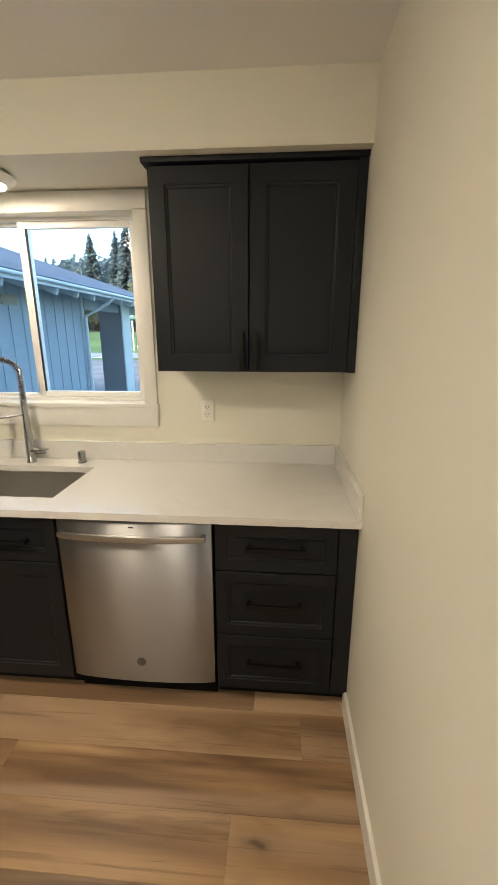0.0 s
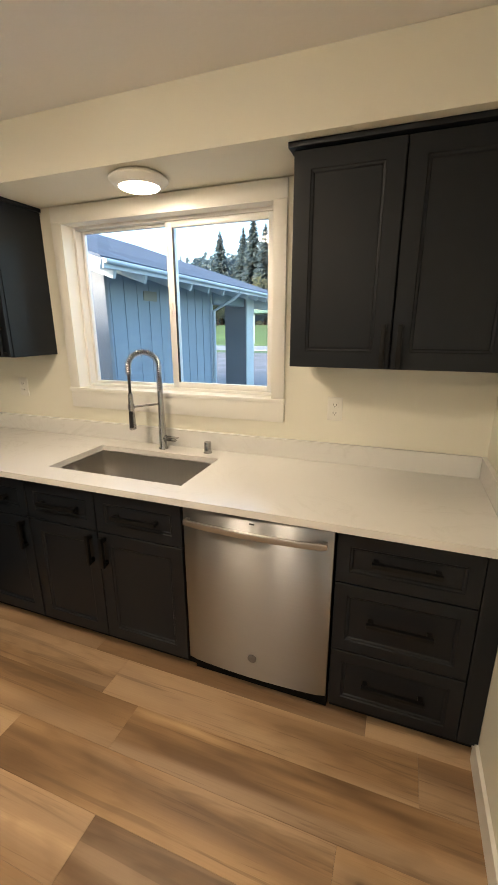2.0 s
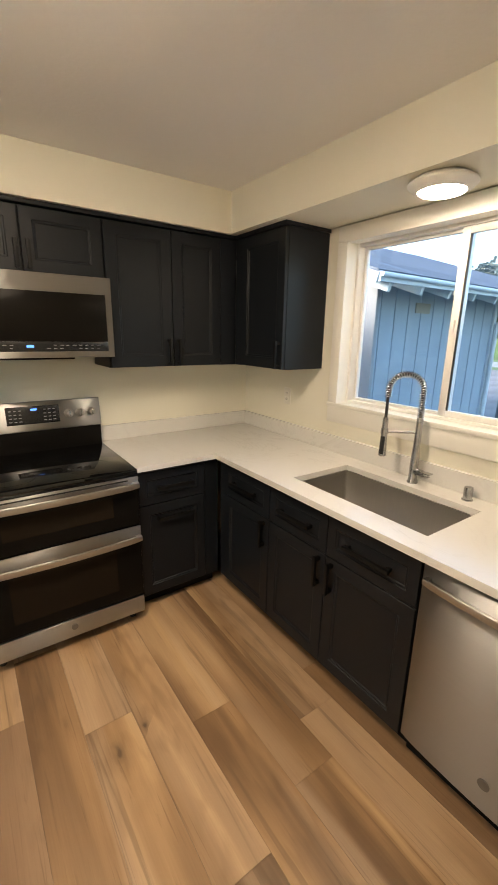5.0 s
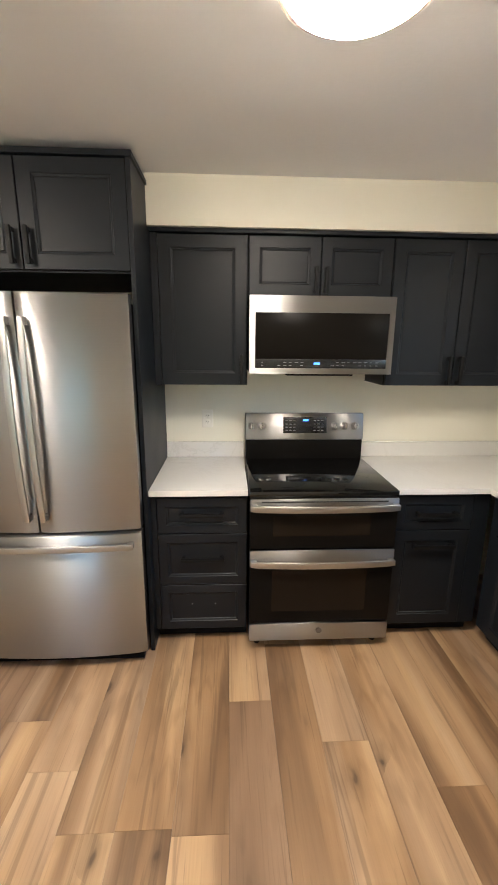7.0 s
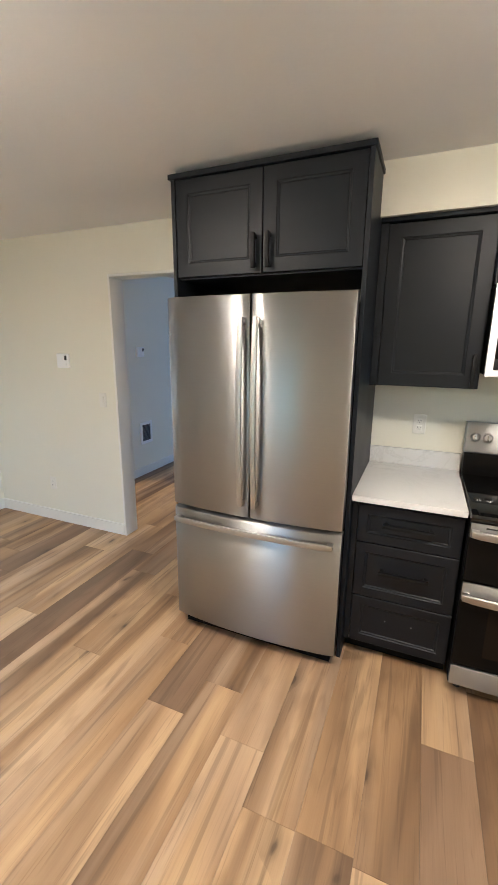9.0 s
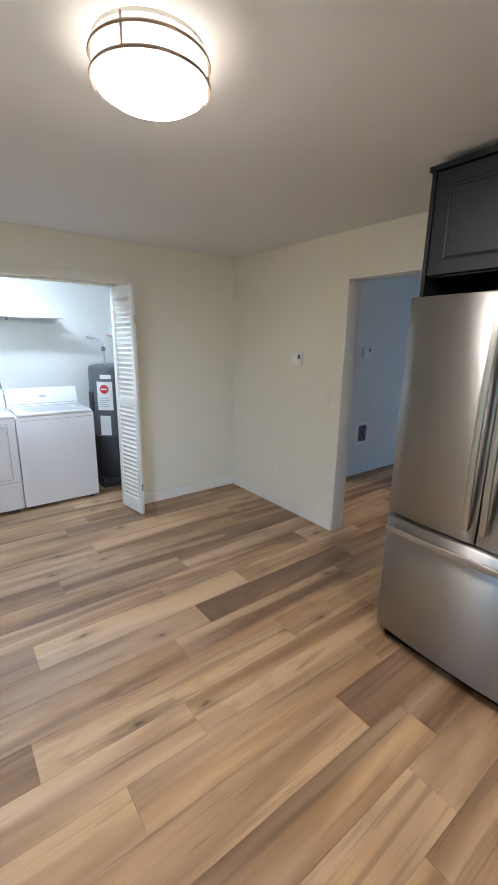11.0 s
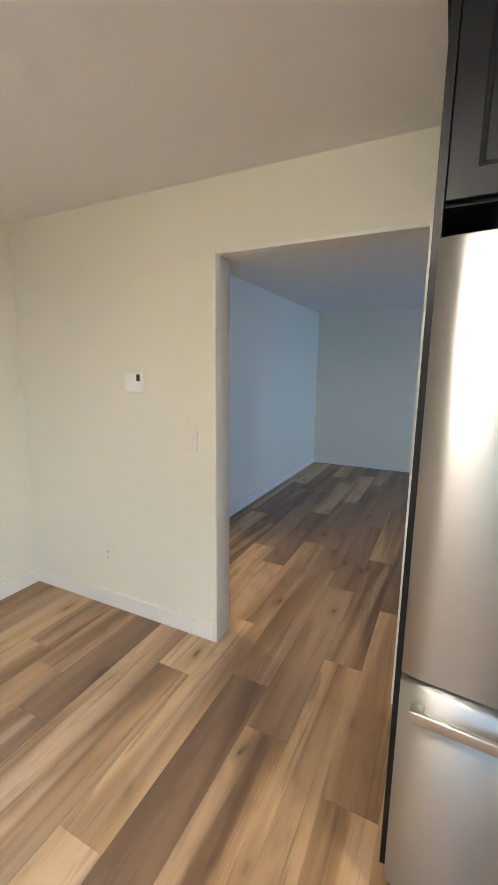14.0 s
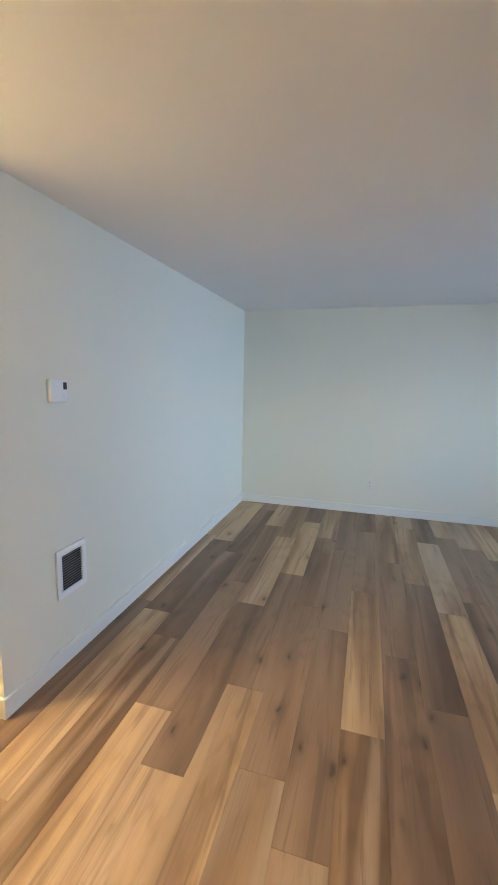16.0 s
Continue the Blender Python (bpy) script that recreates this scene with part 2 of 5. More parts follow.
HALLGLASS = plain("lit_hall_lamp_glass", (0.9, 0.88, 0.82), 0.4, 0, (1.0, 0.76, 0.47), 9.0)
DRUM = plain("lit_lamp_drum", (0.9, 0.88, 0.82), 0.4, 0, WARM, 1.0)
SPOTLIT = plain("lit_soffit_lamp", (0.9, 0.88, 0.82), 0.4, 0, (1.0, 0.84, 0.64), 11.0)
LEDLIT = plain("lit_closet_lamp", (0.9, 0.9, 0.9), 0.4, 0, (0.84, 0.94, 1.0), 30.0)
RIM = plain("bronze_lamp_ring", (0.34, 0.26, 0.21), 0.4, 0.5)
SUBFLOOR = painted("joint_filler", (0.06, 0.04, 0.025), 0.8, 0.1)

OAK = plank_wood("oak_plank", (0.56, 0.373, 0.202), (0.385, 0.236, 0.121), (0.19, 0.110, 0.056), -0.04)
OAKDARK = plank_wood("oak_plank_brown", (0.32, 0.203, 0.120), (0.24, 0.147, 0.085), (0.14, 0.083, 0.047), -0.05, 0.12)


def quartz():
    mat, nodes, links, bsdf = shader("white_quartz")
    v1 = noise_at(nodes, links, 2.2, (1, 1.6, 1), 6, 0.62, None, 1.6)
    vein = ramp(nodes, links, v1, [(0.475, (0.72, 0.71, 0.68)), (0.50, (0.58, 0.565, 0.53)), (0.525, (0.72, 0.71, 0.68))])
    cloud = noise_at(nodes, links, 1.1, (1, 1, 1), 3)
    where = ramp(nodes, links, cloud, [(0.45, (0, 0, 0)), (0.65, (0.5, 0.5, 0.5))])
    col = mixed(nodes, links, where, (0.72, 0.71, 0.68), vein)
    links.new(col, bsdf.inputs["Base Color"])
    bsdf.inputs["Roughness"].default_value = 0.17
    return mat


QUARTZ = quartz()


# ---- mesh helpers ----
def box(bm, x0, x1, y0, y1, z0, z1, bevel=0.0):
    made = bmesh.ops.create_cube(bm, size=1.0)["verts"]
    for v in made:
        v.co = ((x0 + x1) / 2 + v.co.x * (x1 - x0), (y0 + y1) / 2 + v.co.y * (y1 - y0), (z0 + z1) / 2 + v.co.z * (z1 - z0))
    if bevel:
        edges = list({e for v in made for e in v.link_edges})
        bmesh.ops.bevel(bm, geom=edges, offset=bevel, segments=2, affect="EDGES", profile=0.5)
    return bm


def boxed(*args, **kw):
    return box(bmesh.new(), *args, **kw)


def lathe(profile, steps=40, bm=None, at=(0, 0, 0), axis="z"):
    """Turns (radius, height) pairs round the z axis."""
    bm = bm or bmesh.new()
    rings = []
    for r, h in profile:
        ring = []
        for i in range(steps):
            a = 2 * math.pi * i / steps
            p = (r * math.cos(a), r * math.sin(a), h)
            if axis == "y":
                p = (p[0], p[2], p[1])
            if axis == "x":
                p = (p[2], p[0], p[1])
            ring.append(bm.verts.new(Vector(p) + Vector(at)))
        rings.append(ring)
    for a, b in zip(rings, rings[1:]):
        for i in range(steps):
            j = (i + 1) % steps
            bm.faces.new((a[i], a[j], b[j], b[i]))
    bm.faces.new(rings[0][::-1])
    bm.faces.new(rings[-1])
    bmesh.ops.recalc_face_normals(bm, faces=bm.faces)
    return bm


def tube(points, radius, sides=10, bm=None):
    bm = bm or bmesh.new()
    pts = [Vector(p) for p in points]
    rings = []
    side = None
    for i, p in enumerate(pts):
        way = (pts[min(i + 1, len(pts) - 1)] - pts[max(i - 1, 0)]).normalized()
        if side is None:
            side = way.orthogonal().normalized()
        side = (side - way * side.dot(way)).normalized()
        up = way.cross(side)
        rings.append([bm.verts.new(p + radius * (math.cos(2 * math.pi * k / sides) * side + math.sin(2 * math.pi * k / sides) * up)) for k in range(sides)])
    for a, b in zip(rings, rings[1:]):
        for i in range(sides):
            j = (i + 1) % sides
            bm.faces.new((a[i], a[j], b[j], b[i]))
    bm.faces.new(rings[0][::-1])
    bm.faces.new(rings[-1])
    bmesh.ops.recalc_face_normals(bm, faces=bm.faces)
    return bm


def rings_panel(w, h, rings, x=0.0, z=0.0, bm=None):
    """A front built of nested rectangles: (inset, y) pairs from the back edge to the middle."""
    bm = bm or bmesh.new()
    loops = []
    for inset, y in rings:
        loops.append([bm.verts.new((x + a, y, z + b)) for a, b in ((inset, inset), (w - inset, inset), (w - inset, h - inset), (inset, h - inset))])
    bm.faces.new(loops[0][::-1])
    for a, b in zip(loops, loops[1:]):
        for i in range(4):
            j = (i + 1) % 4
            bm.faces.new((a[i], a[j], b[j], b[i]))
    bm.faces.new(loops[-1])
    bmesh.ops.recalc_face_normals(bm, faces=bm.faces)
    return bm


def slab(cells_x, cells_y, holes, z0, z1, bm=None):
    """A flat slab on a grid of cuts, with some cells left out; only outer faces are made."""
    bm = bm or bmesh.new()
    nx, ny = len(cells_x) - 1, len(cells_y) - 1
    full = lambda i, j: 0 <= i < nx and 0 <= j < ny and (i, j) not in holes
    verts = {}

    def vert(i, j, z):
        if (i, j, z) not in verts:
            verts[i, j, z] = bm.verts.new((cells_x[i], cells_y[j], z))
        return verts[i, j, z]

    for i in range(nx):
        for j in range(ny):
            if not full(i, j):
                continue
            c = ((i, j), (i + 1, j), (i + 1, j + 1), (i, j + 1))
            bm.faces.new([vert(*p, z1) for p in c])
            bm.faces.new([vert(*p, z0) for p in c[::-1]])
            for (a, b), (di, dj) in zip(zip(c, c[1:] + c[:1]), ((0, -1), (1, 0), (0, 1), (-1, 0))):
                if not full(i + di, j + dj):
                    bm.faces.new((vert(*a, z0), vert(*b, z0), vert(*b, z1), vert(*a, z1)))
    return bm


def bow_bar(w, out, high, thick, steps=14, ends=0.02, sides=14):
    """A bowed bar of softly rounded section along x, bulging to -y by out, its ends returning to y=0."""
    bm = bmesh.new()
    soft = lambda v: math.copysign(abs(v) ** 0.35, v)
    rows = []
    for i in range(steps + 1):
        s = i / steps
        y = -out * (0.62 + 0.38 * (1 - (2 * s - 1) ** 2))
        fit = 0.82 if i in (0, steps) else 1.0
        row = []
        for k in range(sides):
            a = 2 * math.pi * k / sides
            row.append(bm.verts.new((s * w, y + thick / 2 + fit * thick / 2 * soft(math.cos(a)), fit * high / 2 * soft(math.sin(a)))))
        rows.append(row)
    for a, b in zip(rows, rows[1:]):
        for k in range(sides):
            bm.faces.new((a[k], b[k], b[(k + 1) % sides], a[(k + 1) % sides]))
    bm.faces.new(rows[0][::-1])
    bm.faces.new(rows[-1])
    for x in (0.001, w - ends - 0.001):
        box(bm, x, x + ends, -out * 0.62 + thick * 0.5, 0.0, -high * 0.42, high * 0.42, 0.002)
    bmesh.ops.recalc_face_normals(bm, faces=bm.faces)
    return bm


def mesh_of(bm, name, mat, smooth=None):
    me = bpy.data.meshes.new(name)
    bm.to_mesh(me)
    bm.free()
    me.materials.append(mat)
    if smooth:
        me.shade_smooth()
        me.set_sharp_from_angle(angle=radians(smooth))
    return me


def part(name, bm, mat, parent=None, label="", m=None, smooth=40):
    ob = new(name, mesh_of(bm, name, mat, smooth))
    if parent is not None:
        ob.parent = parent
    if m is not None:
        ob.matrix_local = m
    if label:
        tagged(ob, label)
    return ob


def thing(name, m, label, category, group="", kind=""):
    ob = new(name)
    ob.empty_display_size = 0.1
    ob.matrix_world = m
    return tagged(ob, label, category, group, kind)


def structure(name, bm, mat, label, category, parent=None):
    return tagged(part(name, bm, mat, parent), label, category, "", "structure")


# ---- the plan ----
XW, XE, YN, YS, H = -2.45, 0.762, 2.54, -3.39, 2.44
DOOR_S, DOOR_N, DOOR_H = -1.860, -0.909, 2.093
WT = 0.12
LW, LS = -7.21, -2.78
SOFF = 2.207
CLX0, CLX1, CLH = -1.20, 0.33, 2.085
CB = -4.75
WX0, WX1, WZ0, WZ1 = -1.46, -0.235, 1.215, 2.12

# walls
bm = bmesh.new()
xs, zs = [XW - WT - 0.0, WX0, WX1, XE + WT], [-0.02, WZ0, WZ1, H + 0.1]
for i in range(3):
    for j in range(3):
        if (i, j) != (1, 1):
            box(bm, xs[i], xs[i + 1], YN, YN + 0.15, zs[j], zs[j + 1])
bmesh.ops.remove_doubles(bm, verts=bm.verts, dist=0.0005)
structure("wall_north", bm, WALL, "cream painted kitchen wall with the sink window", "wall")

bm = bmesh.new()
box(bm, XW - WT, XW, YS - WT, DOOR_S - 0.02, -0.02, H + 0.1)
box(bm, XW - WT, XW, DOOR_S - 0.02, DOOR_N + 0.02, DOOR_H + 0.02, H + 0.1)
box(bm, XW - WT, XW, DOOR_N + 0.02, YN, -0.02, H + 0.1)
structure("wall_west", bm, WALL, "cream painted wall with a cased opening to the living room", "wall")

# east wall with a panel door and a glazed opening
EG0, EG1, EGZ0, EGZ1 = -1.08, -0.50, 0.35, 2.05
ED0, ED1 = -3.25, -2.44
bm = bmesh.new()
box(bm, XE, XE + WT, EG1, YN, -0.02, H + 0.1)
box(bm, XE, XE + WT, EG0, EG1, EGZ1, H + 0.1)
box(bm, XE, XE + WT, EG0, EG1, -0.02, EGZ0)
box(bm, XE, XE + WT, ED1, EG0, -0.02, H + 0.1)
box(bm, XE, XE + WT, ED0, ED1, 2.05, H + 0.1)
box(bm, XE, XE + WT, YS - WT, ED0, -0.02, H + 0.1)
structure("wall_east", bm, WALL, "cream painted wall beside the counter end", "wall")

bm = bmesh.new()
box(bm, XW, CLX0 - 0.02, YS - WT, YS, -0.02, H + 0.1)
box(bm, CLX0 - 0.02, CLX1 + 0.02, YS - WT, YS, CLH + 0.02, H + 0.1)
box(bm, CLX1 + 0.02, XE, YS - WT, YS, -0.02, H + 0.1)
structure("wall_south", bm, WALL, "cream painted wall with the laundry closet opening", "wall")

bm = bmesh.new()
box(bm, -1.95, 0.62, CB - WT, CB, -0.02, H + 0.1)
box(bm, -1.95 - WT, -1.95, CB - WT, YS - WT, -0.02, H + 0.1)
box(bm, 0.62, 0.62 + WT, CB - WT, YS - WT, -0.02, H + 0.1)
structure("closet_wall", bm, CLOSET, "pale painted walls inside the laundry closet", "wall")

# living room and hall walls
HX = -3.50
bm = bmesh.new()
box(bm, LW, HX, LS - WT, LS, -0.02, H + 0.1)
structure("wall_living_south", bm, WALL, "pale living room wall with thermostat and wall heater", "wall")
bm = bmesh.new()
box(bm, LW - WT, LW, LS - WT, YN + 0.15, -0.02, H + 0.1)
structure("wall_living_west", bm, WALL, "plain pale far wall of the empty living room", "wall")
LG0, LG1 = -6.15, -3.85
bm = bmesh.new()
for x0, x1, z0, z1 in ((LW, LG0, -0.02, H + 0.1), (LG0, LG1, -0.02, 0.92), (LG0, LG1, 2.05, H + 0.1), (LG1, XW - WT, -0.02, H + 0.1)):
    box(bm, x0, x1, YN, YN + 0.15, z0, z1)
structure("wall_living_north", bm, WALL, "pale living room wall with a wide window", "wall")
bm = bmesh.new()
box(bm, HX - 0.1, HX, -4.9, LS - WT, -0.02, H + 0.1)
box(bm, HX - 0.1, XW - WT, -5.02, -4.9, -0.02, H + 0.1)
box(bm, XW - WT, XW - 0.04, -4.9, YS - WT, -0.02, H + 0.1)
structure("wall_hall", bm, WALL, "pale walls of the short hall", "wall")

structure("ceiling", boxed(LW - 0.1, XE + 0.1, -5.1, YN + 0.15, H, H + 0.08), CEIL, "matte off-white ceiling with light roller texture", "ceiling")
# soffits over the cabinets
bm = slab([XW, -2.07, XE], [0.096, 2.15, YN], {(1, 0)}, SOFF, H - 0.001)
structure("soffit", bm, WALL, "cream boxed soffit above the wall cabinets", "soffit")

# baseboards
def baseboard(x0, x1, y0, y1, name="baseboard"):
    bm = bmesh.new()
    box(bm, x0, x1, y0, y1, 0.0, 0.100)
    return structure(name, bm, TRIM, "white painted flat baseboard", "baseboard")

BT = 0.013
baseboard(XW + BT, CLX0 - 0.08, YS, YS + BT)
baseboard(CLX1 + 0.08, XE - BT, YS, YS + BT)
baseboard(XW, XW + BT, YS + BT, DOOR_S - 0.024)
baseboard(XE - BT, XE, ED1 + 0.07, 1.93)
baseboard(XE - BT, XE, YS, ED0 - 0.07)
baseboard(LW + BT, HX - 0.0, LS, LS + BT)
baseboard(LW, LW + BT, LS, YN)
baseboard(HX, HX + BT, LS - WT - 0.4, LS + BT)

# doorway liner
bm = bmesh.new()
J = 0.014
box(bm, XW - WT - J, XW + J, DOOR_S - 0.02, DOOR_S, 0.0, DOOR_H + 0.02, 0.003)
box(bm, XW - WT - J, XW + J, DOOR_N, DOOR_N + 0.02, 0.0, DOOR_H + 0.02, 0.0)
box(bm, XW - WT - J, XW + J, DOOR_S, DOOR_N, DOOR_H, DOOR_H + 0.02, 0.003)
box(bm, XW + 0.0005, XW + J, DOOR_N + 0.02, DOOR_N + 0.045, 0.0, 2.20, 0.0)
structure("door_trim", bm, TRIM, "white painted liner of the open doorway", "trim")

# closet casing
bm = bmesh.new()
for x0, x1 in ((CLX0 - 0.075, CLX0), (CLX1, CLX1 + 0.075)):
    box(bm, x0, x1, YS, YS + 0.016, 0.0, CLH + 0.0, 0.003)
    xi = (x0 + 0.06, x1) if x1 == CLX0 else (x0, x1 - 0.06)
    box(bm, xi[0], xi[1], YS - WT - 0.004, YS, 0.0, CLH, 0.002)
box(bm, CLX0 - 0.075, CLX1 + 0.075, YS, YS + 0.016, CLH, CLH + 0.085, 0.003)
box(bm, CLX0, CLX1, YS - WT - 0.004, YS, CLH, CLH + 0.018, 0.002)
box(bm, CLX0, CLX1, YS - 0.075, YS - 0.045, CLH - 0.018, CLH)
structure("closet_trim", bm, WALL, "white painted casing round the closet opening", "trim")

# sink window: casing, stool, apron
bm = bmesh.new()
box(bm, WX0 - 0.065, WX0, YN - 0.018, YN, WZ0, WZ1, 0.003)
box(bm, WX1, WX1 + 0.062, YN - 0.018, YN, WZ0, WZ1, 0.003)
box(bm, WX0 - 0.065, WX1 + 0.062, YN - 0.019, YN, WZ1, SOFF - 0.006, 0.003)
box(bm, WX0 - 0.065, WX1 + 0.062, YN - 0.018, YN, WZ0 - 0.115, WZ0 - 0.018, 0.003)
box(bm, WX0 - 0.07, WX1 + 0.067, YN - 0.0225, YN + 0.068, WZ0 - 0.018, WZ0 + 0.004, 0.002)
for a0, a1 in ((WX0 - 0.002, WX0 + 0.004), (WX1 - 0.004, WX1 + 0.002)):
    box(bm, a0, a1, YN - 0.017, YN + 0.068, WZ0, WZ1)
box(bm, WX0 + 0.004, WX1 - 0.004, YN - 0.017, YN + 0.068, WZ1 - 0.004, WZ1 + 0.002)
structure("window_trim", bm, TRIM, "white painted casing, stool and apron of the sink window", "trim")


def slider_window(name, x0, x1, z0, z1, y, label, m=None):
    """A two-pane sliding window of white vinyl, its width along x."""
    root = thing(name, m or Matrix(), label, "window", "", "structure")
    bm = bmesh.new()
    f = 0.02
    for a in ((x0, x0 + f, z0, z1), (x1 - f, x1, z0, z1), (x0 + f, x1 - f, z0, z0 + f), (x0 + f, x1 - f, z1 - f, z1)):
        box(bm, a[0], a[1], y, y + 0.075, a[2], a[3], 0.003)
    part("window_frame", bm, VINYL, root)
    mid = (x0 + x1) / 2 + 0.02
    for k, (a, b, dy) in enumerate(((x0 + f, mid + 0.002, 0.045), (mid - 0.035, x1 - f, 0.015))):
        bm = bmesh.new()
        s = 0.039 if k else 0.018
        zz0, zz1 = z0 + f, z1 - f
        for q in ((a, a + s, zz0, zz1), (b - s, b, zz0, zz1), (a + s, b - s, zz0, zz0 + s * 0.8), (a + s, b - s, zz1 - s * 0.8, zz1)):
            box(bm, q[0], q[1], y + dy, y + dy + 0.028, q[2], q[3], 0.003)
        sash = part("sash", bm, VINYL, root)
        pane = part("pane", boxed(a + s - 0.004, b - s + 0.004, y + dy + 0.012, y + dy + 0.016, zz0 + s * 0.8 - 0.004, zz1 - s * 0.8 + 0.004), GLASS, sash, "clear window glass")
        pane.visible_shadow = False
        if k:
            part("gasket", boxed(a + s - 0.001, a + s + 0.007, y + dy + 0.002, y + dy + 0.011, zz0 + s * 0.8, zz1 - s * 0.8), SLOT, sash, "dark rubber glazing gasket")
    part("sash_latch", boxed(mid - 0.02, mid - 0.008, y + 0.004, y + 0.016, (z0 + z1) / 2 - 0.03, (z0 + z1) / 2 + 0.03, 0.003), VINYL, root)
    return root


slider_window("window_1", WX0, WX1, WZ0, WZ1, YN + 0.068, "white vinyl sliding window over the sink")
slider_window("window_2", LG0, LG1, 0.92, 2.05, YN + 0.04, "wide white vinyl sliding window of the living room")
slider_window("window_3", -EG1, -EG0, EGZ0, EGZ1, 0.04, "tall white vinyl sliding window opposite the fridge", pose(XE, 0, 0, 0, 0, -90))

# panel door in the east wall
door = thing("door_1", pose(XE + 0.022, ED1, 0, 0, 0, -90), "white painted panel door with black hinges, closed", "door", "", "structure")
bm = bmesh.new()
dw = ED1 - ED0
box(bm, 0.022, dw - 0.022, -0.0, 0.035, 0.01, 2.03, 0.002)
part("leaf", bm, TRIM, door)
for z0, z1 in ((0.22, 0.95), (1.10, 1.90)):
    for x0, x1 in ((0.12, dw / 2 - 0.05), (dw / 2 + 0.05, dw - 0.12)):
        part("door_panel", rings_panel(x1 - x0, z1 - z0, [(0, 0.004), (0, -0.002), (0.012, -0.010), (0.024, -0.003), (0.05, -0.003), (0.075, -0.009)], x0, z0), TRIM, door)
for z in (0.28, 1.05, 1.80):
    hinge = lathe([(0.006, 0), (0.006, 0.09)], 10, at=(dw - 0.016, -0.012, z))
    box(hinge, dw - 0.03, dw - 0.008, -0.006, 0.0, z, z + 0.09)
    part("hinge", hinge, BLACK, door, "black butt hinge")
bm = bmesh.new()
box(bm, -0.06, 0.018, -0.036, -0.02, 0, 2.11, 0.003)
box(bm, dw - 0.018, dw + 0.06, -0.036, -0.02, 0, 2.11, 0.003)
box(bm, 0.018, dw - 0.018, -0.036, -0.02, 2.035, 2.11, 0.003)
box(bm, 0.0, 0.02, -0.02, 0.08, 0, 2.05)
box(bm, dw - 0.02, dw, -0.02, 0.08, 0, 2.05)
box(bm, 0.02, dw - 0.02, -0.02, 0.08, 2.032, 2.05)
part("door_frame", bm, TRIM, door)


# ---- kitchen cabinets ----
def pull(length, upright, parent, x, z, out=0.038):
    """A square black bar pull with two posts, standing off the front at y=0."""
    bm = bmesh.new()
    t = 0.0085
    if upright:
        box(bm, x - t, x + t, -out, -out + 2 * t, z - length / 2, z + length / 2, 0.0015)
        for s in (-1, 1):
            c = z + s * (length / 2 - 0.014)
            box(bm, x - t, x + t, -out + 2 * t, 0.0, c - t, c + t)
    else:
        box(bm, x - length / 2, x + length / 2, -out, -out + 2 * t, z - t, z + t, 0.0015)
        for s in (-1, 1):
            c = x + s * (length / 2 - 0.014)
            box(bm, c - t, c + t, -out + 2 * t, 0.0, z - t, z + t)
    return part("handle", bm, BLACK, parent, "matte black bar pull")


def front(kind, root, x0, x1, z0, z1, stile=0.058):
    w, h = x1 - x0, z1 - z0
    rings = [(0, 0.02), (0, 0.002), (0.002, 0.0), (stile, 0.0), (stile + 0.003, 0.004), (stile + 0.010, 0.0055), (stile + 0.014, 0.010), (stile + 0.02, 0.010)]
    return part(kind, rings_panel(w, h, rings, x0, z0), CAB, root, smooth=0)


def cabinet(name, m, label, w, d, z0, z1, fronts, toe=False, group="", fillers=()):
    root = thing(name, m, label, "cabinet", group)
    bm = bmesh.new()
    box(bm, 0.0, w, 0.022, d, z0, z1, 0.0012)
    part("body", bm, CAB, root, smooth=0)
    # near-black sheet behind the fronts: shade of the gaps put into colour
    part("gap_shade", boxed(0.003, w - 0.003, 0.0185, 0.0215, z0 + 0.003, z1 - 0.003), CABIN, root, "near-black sheet that paints the shade in the gaps", smooth=0)
    if toe:
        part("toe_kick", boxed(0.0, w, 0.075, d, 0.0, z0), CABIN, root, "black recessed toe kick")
    for x0, x1 in fillers:
        part("filler", boxed(x0, x1, 0.004, 0.022, z0, z1, 0.001), CAB, root, smooth=0)
    for kind, x0, x1, a, b, stile, grip in fronts:
        f = front(kind, root, x0, x1, a, b, stile)
        if grip:
            pull(grip[1], grip[0] == "v", f, grip[2], grip[3])
    return root


def drawers(x0, x1, long=0.228):
    c = (x0 + x1) / 2
    out = []
    for a, b in ((0.666, 0.862), (0.367, 0.660), (0.092, 0.361)):
        out.append(("drawer", x0, x1, a, b, 0.046, ("h", long, c, (a + b) / 2 + 0.012)))
    return out


NF, WF = 1.905, -1.815          # faces of the base fronts
UNF, UWF = 2.213, -2.110        # faces of the wall cabinet fronts
BD = YN - NF - 0.002
BDW = WF - XW - 0.002
UD, UDW = YN - UNF - 0.002, UWF - XW - 0.002
G = "charcoal base cabinets"
GU = "charcoal wall cabinets"

